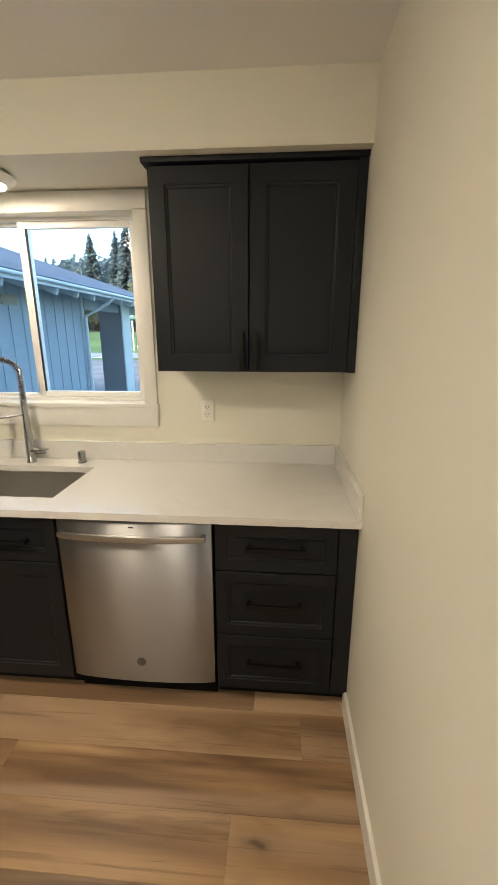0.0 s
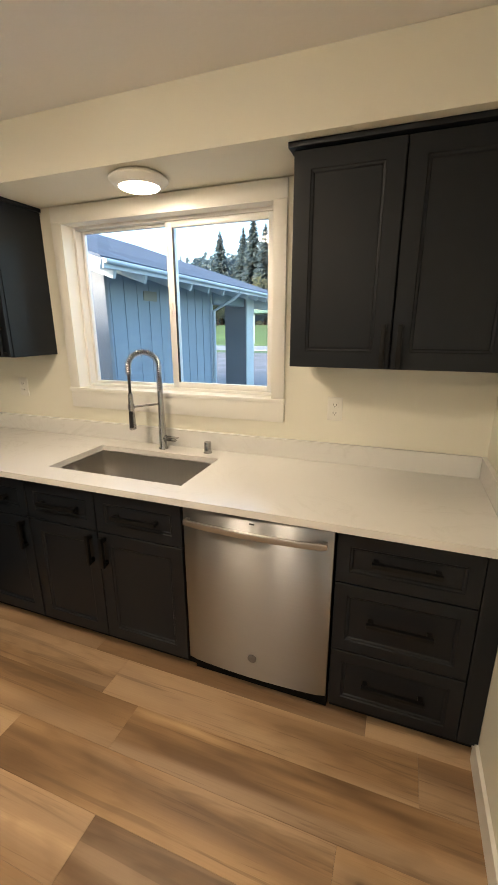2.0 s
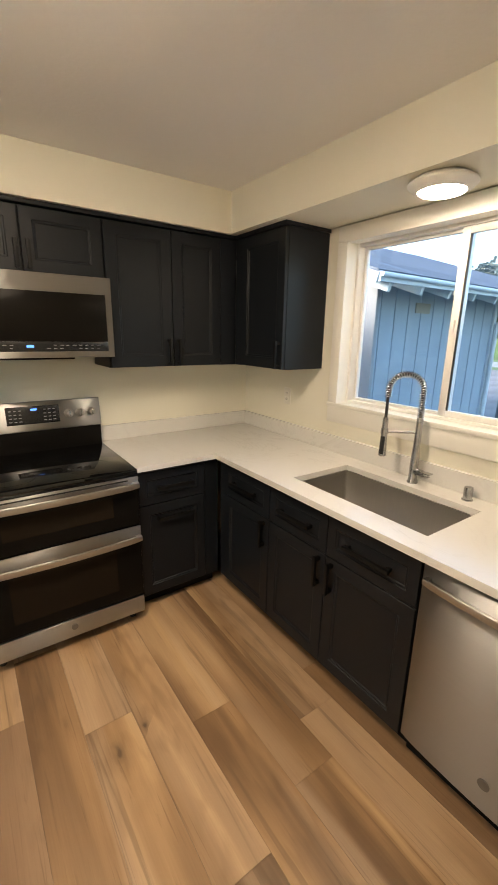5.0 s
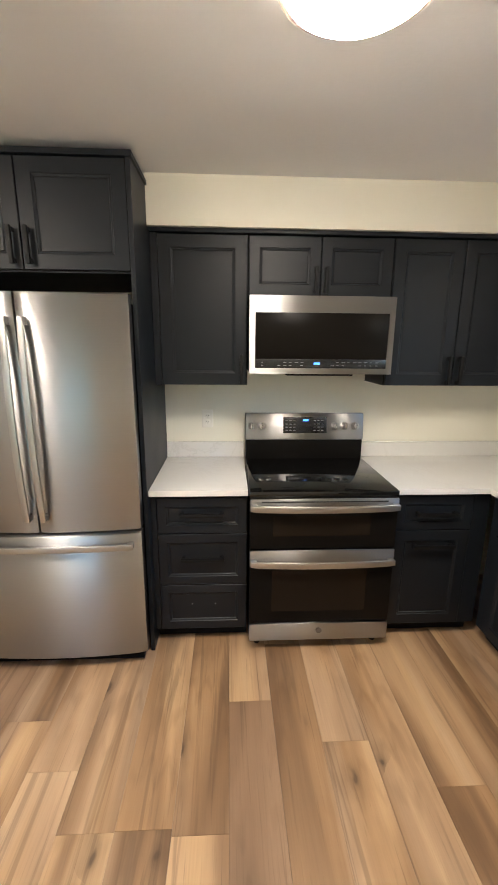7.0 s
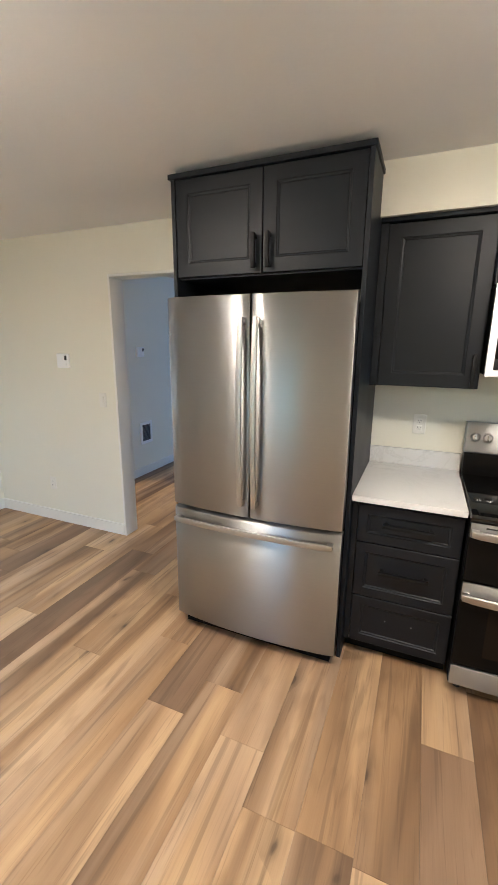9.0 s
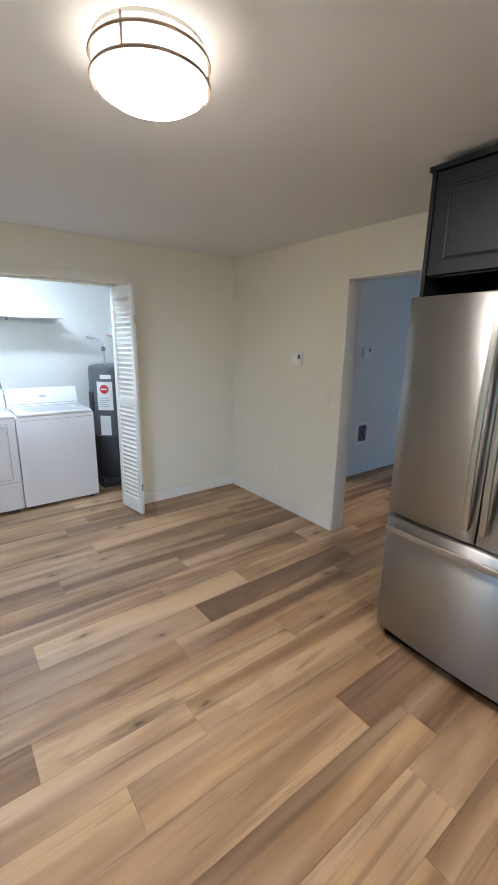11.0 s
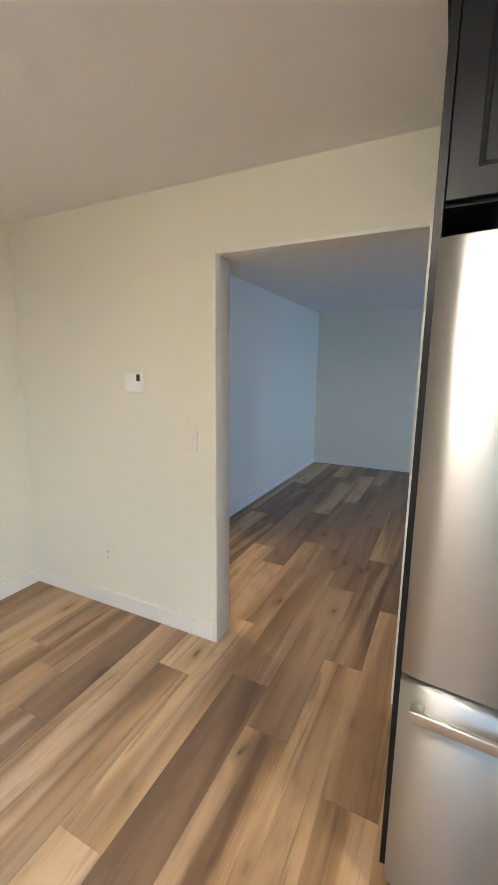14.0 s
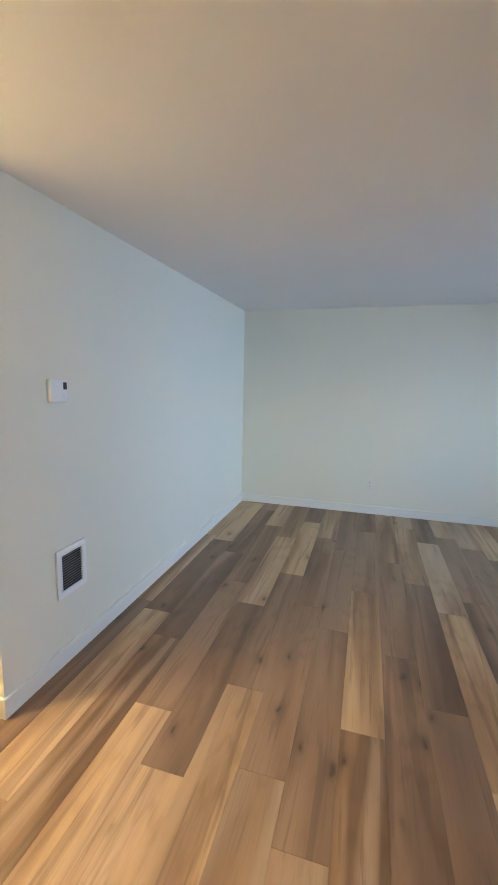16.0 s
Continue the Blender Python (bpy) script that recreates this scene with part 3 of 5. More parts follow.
# north run
cabinet("base_cabinet", pose(-1.793, NF, 0), "charcoal shaker corner cabinet with drawer over door", 0.497, BD, 0.09, 0.882,
        [("drawer", 0.052, 0.494, 0.670, 0.862, 0.046, ("h", 0.228, 0.27, 0.768)), ("door", 0.052, 0.494, 0.092, 0.664, 0.058, ("v", 0.15, 0.455, 0.575))], True, G, [(0.0, 0.049)])
cabinet("base_cabinet", pose(-1.294, NF, 0), "charcoal shaker sink base with two doors under false drawers", 0.864, BD, 0.09, 0.68,
        [("drawer", 0.003, 0.412, 0.670, 0.862, 0.046, ("h", 0.228, 0.21, 0.768)), ("drawer", 0.417, 0.861, 0.670, 0.862, 0.046, ("h", 0.228, 0.64, 0.768)),
         ("door", 0.003, 0.412, 0.092, 0.664, 0.058, ("v", 0.15, 0.375, 0.575)), ("door", 0.417, 0.861, 0.092, 0.664, 0.058, ("v", 0.15, 0.454, 0.575))], True, G)
cabinet("base_cabinet", pose(0.208, NF, 0), "charcoal shaker cabinet of three drawers beside the wall", 0.552, BD, 0.09, 0.882, drawers(0.004, 0.478), True, G, [(0.483, 0.552)])
cabinet("wall_cabinet", pose(-0.068, UNF, 0), "charcoal shaker wall cabinet with two tall doors", 0.828, UD, 1.414, 2.186,
        [("door", 0.003, 0.388, 1.417, 2.180, 0.062, ("v", 0.16, 0.362, 1.50)), ("door", 0.393, 0.792, 1.417, 2.180, 0.062, ("v", 0.16, 0.420, 1.50))], False, GU, [(0.795, 0.828)])
cabinet("wall_cabinet", pose(-2.105, UNF, 0), "charcoal shaker wall cabinet with one door by the window", 0.494, UD, 1.414, 2.186,
        [("door", 0.060, 0.491, 1.417, 2.180, 0.062, ("v", 0.16, 0.462, 1.50))], False, GU, [(-0.0045, 0.056)])

# west run, widths run along y
drawer_unit = cabinet("base_cabinet", pose(WF, 0.101, 0, 0, 0, 90), "charcoal shaker cabinet of three drawers beside the fridge panel", 0.500, BDW, 0.09, 0.882, drawers(0.030, 0.496)[:2] + [("drawer", 0.030, 0.496, 0.092, 0.361, 0.046, None)], True, G, [(0.0, 0.027)])
for hole_x in (0.20, 0.326):
    part("screw_hole", lathe([(0.0038, 0.0105), (0.0038, 0.0088), (0.002, 0.0084)], 12, at=(hole_x, 0, 0.24), axis="y"), PRINT, drawer_unit, "bare screw hole where the pull is missing")
cabinet("base_cabinet", pose(WF, 1.373, 0, 0, 0, 90), "charcoal shaker cabinet with drawer over pull-out door", 0.530, BDW, 0.09, 0.882,
        [("drawer", 0.020, 0.436, 0.670, 0.862, 0.046, ("h", 0.228, 0.235, 0.768)), ("door", 0.020, 0.436, 0.092, 0.664, 0.058, ("h", 0.228, 0.235, 0.580))], True, G, [(0.440, 0.53)])
cabinet("wall_cabinet", pose(UWF, 0.101, 0, 0, 0, 90), "charcoal shaker wall cabinet with one door beside the microwave", 0.505, UDW, 1.414, 2.186,
        [("door", 0.040, 0.500, 1.417, 2.180, 0.062, ("v", 0.16, 0.472, 1.50))], False, GU, [(0.0, 0.037)])
cabinet("wall_cabinet", pose(UWF, 0.609, 0, 0, 0, 90), "short charcoal shaker wall cabinet above the microwave", 0.768, UDW, 1.885, 2.186,
        [("door", 0.003, 0.379, 1.890, 2.180, 0.055, ("v", 0.13, 0.355, 1.966)), ("door", 0.385, 0.765, 1.890, 2.180, 0.055, ("v", 0.13, 0.410, 1.966))], False, GU)
cabinet("wall_cabinet", pose(UWF, 1.380, 0, 0, 0, 90), "charcoal shaker wall cabinet with two doors in the corner", 0.826, UDW, 1.414, 2.186,
        [("door", 0.004, 0.384, 1.417, 2.180, 0.062, ("v", 0.16, 0.356, 1.50)), ("door", 0.390, 0.720, 1.417, 2.180, 0.062, ("v", 0.16, 0.418, 1.50))], False, GU, [(0.724, 0.840)])

# top strips under the soffit
bm = bmesh.new()
box(bm, XW + 0.001, UWF + 0.016, 0.101, UNF - 0.016, 2.187, 2.206, 0.002)
box(bm, XW + 0.001, -1.600, UNF - 0.016, YN - 0.001, 2.187, 2.206, 0.002)
structure("cabinet_crown", bm, CAB, "charcoal painted strip along the cabinet tops", "trim")
structure("cabinet_crown", boxed(-0.085, XE - 0.002, UNF - 0.016, YN - 0.001, 2.187, 2.206, 0.002), CAB, "charcoal painted strip along the cabinet top", "trim")

# fridge surround: two end panels and the deep cabinet above
FY0, FY1 = -0.857, 0.098
CF = -1.767
sur = thing("fridge_cabinet", pose(CF, FY0, 0, 0, 0, 90), "deep charcoal shaker cabinet over the fridge with full-height end panels", "cabinet")
wS = FY1 - FY0
part("end_panel", boxed(0.0, 0.02, -0.006, CF - XW - 0.002, 0.0, 2.382, 0.001), CAB, sur, smooth=0)
part("end_panel", boxed(wS - 0.02, wS, -0.006, CF - XW - 0.002, 0.0, 2.382, 0.001), CAB, sur, smooth=0)
part("body", boxed(0.021, wS - 0.021, 0.022, CF - XW - 0.002, 1.933, 2.382, 0.001), CAB, sur, smooth=0)
bm = bmesh.new()
box(bm, -0.012, wS + 0.008, -0.014, CF - XW - 0.002, 2.383, 2.406, 0.002)
part("crown", bm, CAB, sur, smooth=0)
for x0, x1, hx in ((0.022, wS / 2 - 0.003, wS / 2 - 0.035), (wS / 2 + 0.003, wS - 0.022, wS / 2 + 0.035)):
    d = front("door", sur, x0, x1, 1.942, 2.379, 0.062)
    pull(0.15, True, d, hx, 2.035)

# ---- worktops ----
CT0, CT1 = 0.884, 0.914
SX0, SX1, SY0, SY1 = -1.218, -0.476, 1.995, 2.390
top = thing("worktop", pose(0, 0, 0), "white quartz worktop with faint grey veins, wrapping the corner", "worktop")
xs = [XW + 0.001, WF + 0.035, SX0, SX1, XE - 0.001]
ys = [1.374, NF - 0.038, SY0, SY1, YN - 0.001]
holes = {(1, 0), (2, 0), (3, 0), (2, 2)}
part("slab", slab(xs, ys, holes, CT0, CT1), QUARTZ, top, smooth=0)
US = 1.014
part("upstand", boxed(XW + 0.022, XE - 0.022, YN - 0.021, YN - 0.001, CT1 + 0.0005, US, 0.0015), QUARTZ, top, smooth=0)
part("upstand", boxed(XE - 0.021, XE - 0.001, NF - 0.030, YN - 0.001, CT1 + 0.0005, US, 0.0015), QUARTZ, top, smooth=0)
part("upstand", boxed(XW + 0.001, XW + 0.021, 1.376, YN - 0.001, CT1 + 0.0005, US, 0.0015), QUARTZ, top, smooth=0)
top2 = thing("worktop", pose(0, 0, 0), "short white quartz worktop between range and fridge panel", "worktop")
part("slab", boxed(XW + 0.001, WF + 0.035, 0.100, 0.601, CT0, CT1, 0.0015), QUARTZ, top2, smooth=0)
part("upstand", boxed(XW + 0.001, XW + 0.021, 0.100, 0.601, CT1 + 0.0005, US, 0.0015), QUARTZ, top2, smooth=0)

# ---- sink, tap, soap dispenser ----
bm = bmesh.new()
d0 = 0.69


def rounded(x0, x1, y0, y1, r, z, bm):
    out = []
    for cx, cy, a0 in ((x1 - r, y1 - r, 0), (x0 + r, y1 - r, 90), (x0 + r, y0 + r, 180), (x1 - r, y0 + r, 270)):
        for k in range(5):
            a = radians(a0 + 22.5 * k)
            out.append(bm.verts.new((cx + r * math.cos(a), cy + r * math.sin(a), z)))
    return out


loops = [rounded(SX0 - 0.012, SX1 + 0.012, SY0 - 0.012, SY1 + 0.012, 0.02, CT0 - 0.001, bm),
         rounded(SX0 + 0.004, SX1 - 0.004, SY0 + 0.004, SY1 - 0.004, 0.016, CT0 - 0.002, bm),
         rounded(SX0 + 0.006, SX1 - 0.006, SY0 + 0.006, SY1 - 0.006, 0.016, d0 + 0.02, bm),
         rounded(SX0 + 0.022, SX1 - 0.022, SY0 + 0.022, SY1 - 0.022, 0.02, d0, bm)]
for a, b in zip(loops, loops[1:]):
    for i in range(len(a)):
        j = (i + 1) % len(a)
        bm.faces.new((a[i], a[j], b[j], b[i]))
bm.faces.new(loops[-1])
bmesh.ops.recalc_face_normals(bm, faces=bm.faces)
sink = thing("kitchen_sink", pose(0, 0, 0), "single-bowl undermount stainless sink", "sink")
basin = part("basin", bm, SINKSTEEL, sink)
basin.modifiers.new("wall", "SOLIDIFY").thickness = 0.0015
part("drain", lathe([(0.045, 0.0), (0.045, 0.003), (0.036, 0.003), (0.03, -0.002)], 28, at=((SX0 + SX1) / 2, 2.25, d0 + 0.001)), CHROME, sink, "round steel drain")

FX, FYY = -0.846, 2.452
tap = thing("kitchen_tap", pose(FX, FYY, CT1 + 0.0005), "brushed nickel spring-neck kitchen tap with pull-down spray", "tap")
part("base", lathe([(0.026, 0), (0.026, 0.006), (0.021, 0.012), (0.0205, 0.13), (0.018, 0.16), (0.0145, 0.30), (0.0145, 0.325)], 28), CHROME, tap)
lever = lathe([(0.0165, -0.022), (0.0165, 0.022)], 20, None, (0.026, -0.002, 0.062), "x")
box(lever, 0.030, 0.098, -0.026, 0.010, 0.066, 0.073, 0.003)
box(lever, 0.030, 0.088, -0.020, 0.006, 0.050, 0.055, 0.002)
part("lever", lever, CHROME, tap)
arc = []
R, TOP = 0.078, 0.455
dxy = Vector((-0.80, -0.60, 0)).normalized()
for i in range(41):
    a = math.pi * i / 40
    arc.append(dxy * (R - R * math.cos(a)) + Vector((0, 0, TOP + R * math.sin(a))))
rough_neck = [Vector((0, 0, 0.30 + (TOP - 0.30) * i / 8)) for i in range(8)] + arc + [dxy * 2 * R + Vector((0, 0, TOP - 0.14 * i / 6)) for i in range(1, 7)]
lengths = [0.0]
for p, q in zip(rough_neck, rough_neck[1:]):
    lengths.append(lengths[-1] + (q - p).length)
neck = []
for s in np.linspace(0, lengths[-1], 90):
    k = max(i for i in range(len(rough_neck) - 1) if lengths[i] <= s + 1e-9)
    neck.append(rough_neck[k].lerp(rough_neck[k + 1], (s - lengths[k]) / (lengths[k + 1] - lengths[k])))
part("hose", tube(neck, 0.0075, 10), RUBBER, tap, "dark hose inside the spring")
turns, dense = 38, 12
spring, total = [], len(neck) - 1
for i in range(turns * dense + 1):
    s = i / (turns * dense) * (total - 17)
    k = min(int(s), total - 1)
    p = neck[k].lerp(neck[k + 1], s - k)
    way = (neck[k + 1] - neck[k]).normalized()
    side = dxy.cross(Vector((0, 0, 1))).normalized()
    up = way.cross(side)
    a = 2 * math.pi * i / dense
    spring.append(p + 0.0145 * (math.cos(a) * side + math.sin(a) * up))
part("spring", tube(spring, 0.0031, 6), CHROME, tap, "coiled nickel spring")
hx = dxy * 2 * R
head = lathe([(0.010, 0.32), (0.0135, 0.31), (0.0155, 0.22), (0.019, 0.155), (0.0195, 0.125), (0.014, 0.122)], 24, at=hx)
part("spray_head", head, CHROME, tap)
part("spray_button", boxed(-0.010, 0.010, -0.005, 0.006, 0.135, 0.225, 0.003), RUBBER, tap, "black rubber button", Matrix.Translation(hx + Vector((0.006, -0.017, 0))))
arm = tube([(0, 0, 0.255), hx * 0.5 + Vector((0, 0, 0.25)), hx + Vector((0, 0, 0.245))], 0.0055, 10)
lathe([(0.018, 0.235), (0.018, 0.262)], 20, arm, hx)
part("dock_arm", arm, CHROME, tap)

soap = thing("soap_dispenser", pose(-0.575, 2.462, CT1 + 0.0005), "short round brushed nickel air gap cap on the worktop", "sink fitting")
part("cap", lathe([(0.024, 0), (0.024, 0.004), (0.0195, 0.006), (0.0195, 0.055), (0.017, 0.062), (0.006, 0.063)], 28), CHROME, soap)

# ---- dishwasher ----
def bowed_front(w, h, bulge, thick, steps=14, lip=0.006, x=0.0, z=0.0, mid=None, half=None):
    """A door whose front bulges to -y along its width, with softened edges."""
    bm = bmesh.new()
    mid = w / 2 if mid is None else mid
    half = w / 2 if half is None else half
    cols = []
    for i in range(steps + 1):
        u = w * i / steps
        y = -bulge * (1 - ((u - mid) / half) ** 2)
        pull_in = lip if i in (0, steps) else 0.0
        cols.append([bm.verts.new((x + u, yy, zz)) for yy, zz in ((thick, z), (y + pull_in + lip, z), (y + pull_in, z + lip), (y + pull_in, z + h - lip), (y + pull_in + lip, z + h), (thick, z + h))])
    for a, b in zip(cols, cols[1:]):
        for k in range(6):
            n = (k + 1) % 6
            bm.faces.new((a[k], b[k], b[n], a[n]))
    bm.faces.new(cols[0])
    bm.faces.new(cols[-1][::-1])
    bmesh.ops.recalc_face_normals(bm, faces=bm.faces)
    return bm


DX0, DX1 = -0.424, 0.203
dish = thing("dishwasher", pose(DX0, NF - 0.005, 0), "stainless steel dishwasher with bowed bar handle under the worktop", "dishwasher")
wD = DX1 - DX0
part("body", boxed(0.004, wD - 0.004, 0.03, BD, 0.09, 0.872), CABIN, dish, "dark dishwasher tub casing")
door_d = part("door", bowed_front(wD - 0.006, 0.755, 0.016, 0.028, 16, 0.005, 0.003, 0.112), STEEL, dish, smooth=60)
h = part("handle", bow_bar(wD - 0.045, 0.050, 0.026, 0.011, 18, 0.016), STEELH, door_d, "bowed stainless bar handle", Matrix.Translation((0.0225, -0.004, 0.815)))
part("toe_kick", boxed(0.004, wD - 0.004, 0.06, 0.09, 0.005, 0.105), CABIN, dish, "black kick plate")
part("badge", lathe([(0.019, 0.0), (0.019, -0.004), (0.015, -0.005)], 28, at=(wD / 2, -0.016, 0.222), axis="y"), BADGE, dish, "small round grey badge")
part("display_mark", boxed(wD / 2 - 0.010, wD / 2 + 0.010, -0.018, -0.014, 0.847, 0.853), SLOT, dish)

# ---- range ----
RY0, RY1 = 0.607, 1.368
RF = -1.735
stove = thing("cooking_range", pose(RF, RY0, 0, 0, 0, 90), "freestanding stainless double-oven range with black glass top", "range")
wR = RY1 - RY0
dR = RF - XW - 0.004
part("body", boxed(0.004, wR - 0.004, 0.04, dR, 0.04, 0.888, 0.003), CABIN, stove, "dark enamel side casing")
for x in (0.05, wR - 0.05):
    for y in (0.08, dR - 0.08):
        part("foot", lathe([(0.018, 0), (0.018, 0.04)], 12, at=(x, y, 0)), RUBBER, stove)
part("cooktop", boxed(0.0, wR, 0.004, dR - 0.085, 0.889, 0.921, 0.006), COOKGLASS, stove, "glossy black ceramic cooktop")
for x, y, r in ((0.20, 0.17, 0.105), (0.56, 0.17, 0.115), (0.20, 0.43, 0.085), (0.56, 0.43, 0.085), (0.38, 0.46, 0.05)):
    ring = bmesh.new()
    inner = [ring.verts.new((x + (r - 0.002) * math.cos(a), y + (r - 0.002) * math.sin(a), 0.9215)) for a in np.linspace(0, 2 * math.pi, 40, False)]
    outer = [ring.verts.new((x + r * math.cos(a), y + r * math.sin(a), 0.9215)) for a in np.linspace(0, 2 * math.pi, 40, False)]
    for i in range(40):
        j = (i + 1) % 40
        ring.faces.new((inner[i], outer[i], outer[j], inner[j]))
    part("burner_mark", ring, plain("burner_grey", (0.018, 0.018, 0.018), 0.12), stove, smooth=0)
bm = bmesh.new()
box(bm, 0.004, wR - 0.004, dR - 0.082, dR, 0.889, 1.045, 0.003)
part("riser", bm, GLASSBLACK, stove, "black glossy back riser")
# the tilted control panel
ctl = part("control_panel", boxed(0.0, wR, -0.02, 0.055, 0.0, 0.172, 0.006), STEEL, stove, "stainless control panel with five knobs", pose(0, dR - 0.068, 1.042, -8, 0, 0), smooth=60)
screen = part("screen", boxed(0.243, 0.522, -0.0225, -0.019, 0.042, 0.145, 0.002), PANEL, ctl, "black display with small keys")
part("clock", boxed(0.371, 0.403, -0.0245, -0.0225, 0.119, 0.131), CLOCK, ctl, "lit blue clock digits as bars")
bm = bmesh.new()
for gx in (0.257, 0.282, 0.307, 0.437, 0.462, 0.487):
    for gz in (0.058, 0.078, 0.098, 0.120):
        box(bm, gx, gx + 0.014, -0.0238, -0.0224, gz, gz + 0.005)
tagged(part("key_marks", bm, PRINT, ctl), kind="stuff")
for kx in (0.045, 0.105, 0.575, 0.640, 0.705):
    k = part("knob", lathe([(0.027, -0.020), (0.027, -0.026), (0.021, -0.030), (0.0195, -0.052), (0.016, -0.055)], 26, at=(kx, 0, 0.088), axis="y"), STEELH, ctl, "round metal knob")
    part("pointer", boxed(kx - 0.003, kx + 0.003, -0.060, -0.050, 0.070, 0.106, 0.001), CHROME, k)


def oven_door(z0, z1, band, win):
    d = part("oven_door", boxed(0.003, wR - 0.003, 0.0, 0.04, z0, z1, 0.004), GLASSBLACK, stove, "black glass oven door with stainless top band")
    part("window", boxed(*win, -0.0012, 0.001, z0 + 0.07, z1 - band - 0.03), OVENWIN, d, "dark brown oven window")
    part("top_band", boxed(0.003, wR - 0.003, -0.006, 0.02, z1 - band, z1 - 0.001, 0.003), STEEL, d, "stainless band")
    part("handle", bow_bar(wR - 0.012, 0.052, 0.034, 0.014, 20, 0.03), STEELH, d, "wide bowed stainless handle", Matrix.Translation((0.006, -0.005, z1 - band + 0.024)))


oven_door(0.612, 0.886, 0.066, (0.12, wR - 0.14))
oven_door(0.176, 0.604, 0.088, (0.12, wR - 0.14))
part("bottom_panel", boxed(0.003, wR - 0.003, -0.004, 0.04, 0.068, 0.170, 0.003), STEEL, stove, "stainless bottom drawer panel")
part("vent_slot", boxed(0.06, wR - 0.06, -0.010, -0.005, 0.868, 0.874), SLOT, stove)
part("badge", lathe([(0.016, 0.0), (0.016, -0.006)], 24, at=(wR / 2, -0.003, 0.128), axis="y"), BADGE, stove, "small round grey badge")

# ---- microwave ----
MF = -1.998
micro = thing("microwave", pose(MF, 0.611, 0, 0, 0, 90), "over-the-range stainless microwave with black glass door", "microwave")
wM, dM = 0.758, MF - XW - 0.004
MZ0, MZ1 = 1.484, 1.878
part("body", boxed(0.002, wM - 0.002, 0.03, dM, MZ0 + 0.004, MZ1, 0.003), CABIN, micro, "dark microwave casing")
bm = bmesh.new()
for a in ((0, wM, MZ1 - 0.083, MZ1), (0, wM, MZ0, MZ0 + 0.030), (0, 0.030, MZ0 + 0.030, MZ1 - 0.083), (wM - 0.030, wM, MZ0 + 0.030, MZ1 - 0.083)):
    box(bm, a[0], a[1], 0.0, 0.034, a[2], a[3])
bmesh.ops.remove_doubles(bm, verts=bm.verts, dist=0.0004)
part("door_frame", bm, STEEL, micro, "stainless door surround", smooth=0)
part("door_glass", boxed(0.030, wM - 0.030, 0.003, 0.03, MZ0 + 0.078, MZ1 - 0.083, 0.001), GLASSBLACK, micro, "glossy black door glass")
strip = part("control_strip", boxed(0.030, wM - 0.030, 0.003, 0.03, MZ0 + 0.030, MZ0 + 0.077, 0.001), PANEL, micro, "black touch control strip")
part("clock", boxed(0.341, 0.373, 0.0015, 0.003, MZ0 + 0.049, MZ0 + 0.061), CLOCK, strip, "lit blue clock digits as bars")
bm = bmesh.new()
rng = random.Random(4)
for gx in [0.062] + [0.150 + 0.030 * i for i in range(5)] + [0.43 + 0.030 * i for i in range(9)]:
    for gz in (0.043, 0.059):
        if rng.random() < 0.85:
            box(bm, gx, gx + rng.uniform(0.010, 0.019), 0.0018, 0.003, MZ0 + gz, MZ0 + gz + 0.003)
tagged(part("key_marks", bm, PRINT, strip), kind="stuff")
part("grease_filter", boxed(0.20, 0.56, 0.02, 0.20, MZ0 - 0.010, MZ0 + 0.002, 0.004), CABIN, micro, "dark grease filter lip underneath")

# ---- fridge ----
FF = -1.66
RW0, RW1 = -0.836, 0.081
fridge = thing("fridge", pose(FF, RW0, 0, 0, 0, 90), "stainless French-door fridge with bottom freezer drawer", "refrigerator")
wF = RW1 - RW0
FT = 1.836
part("body", boxed(0.012, wF - 0.012, 0.075, FF - XW - 0.03, 0.03, FT - 0.03, 0.004), CABIN, fridge, "dark grey fridge casing")
for x0, x1, hxx in ((0.0, wF / 2 - 0.0045, wF / 2 - 0.036), (wF / 2 + 0.0045, wF, wF / 2 + 0.036)):
    d = part("door", bowed_front(x1 - x0, FT - 0.766, 0.032, 0.06, 14, 0.006, x0, 0.766, wF / 2 - x0, wF / 2), STEEL, fridge, "brushed stainless bowed door", smooth=60)
    bar = bow_bar(0.90, 0.062, 0.028, 0.013, 20, 0.03)
    bmesh.ops.rotate(bar, verts=bar.verts, matrix=Matrix.Rotation(-math.pi / 2, 3, "Y"))
    part("handle", bar, STEELH, d, "long bowed stainless handle", Matrix.Translation((hxx, -0.028, 0.835)))
fz = part("freezer_drawer", bowed_front(wF, 0.672, 0.032, 0.06, 20, 0.006, 0.0, 0.075), STEEL, fridge, "brushed stainless freezer drawer front", smooth=60)
part("handle", bow_bar(wF - 0.06, 0.058, 0.030, 0.013, 22, 0.03), STEELH, fz, "bowed stainless drawer handle", Matrix.Translation((0.03, -0.018, 0.698)))
part("base_grille", boxed(0.03, wF - 0.03, 0.05, 0.10, 0.0, 0.07), CABIN, fridge, "black base grille")
for x in (0.03, wF - 0.07):
    part("hinge_cover", boxed(x, x + 0.04, 0.0, 0.09, FT - 0.028, FT - 0.002, 0.003), CABIN, fridge)


# ---- wall plates ----
def plate(name, m, label, category, bits):
    """A small wall plate facing -y, with its details as parts."""
    root = thing(name, m, label, category)
    part("cover", rings_panel(0.072, 0.116, [(0, 0.0), (0, -0.003), (0.003, -0.0055), (0.006, -0.006)], -0.036, -0.058), IVORY, root)
    bits(root)
    return root


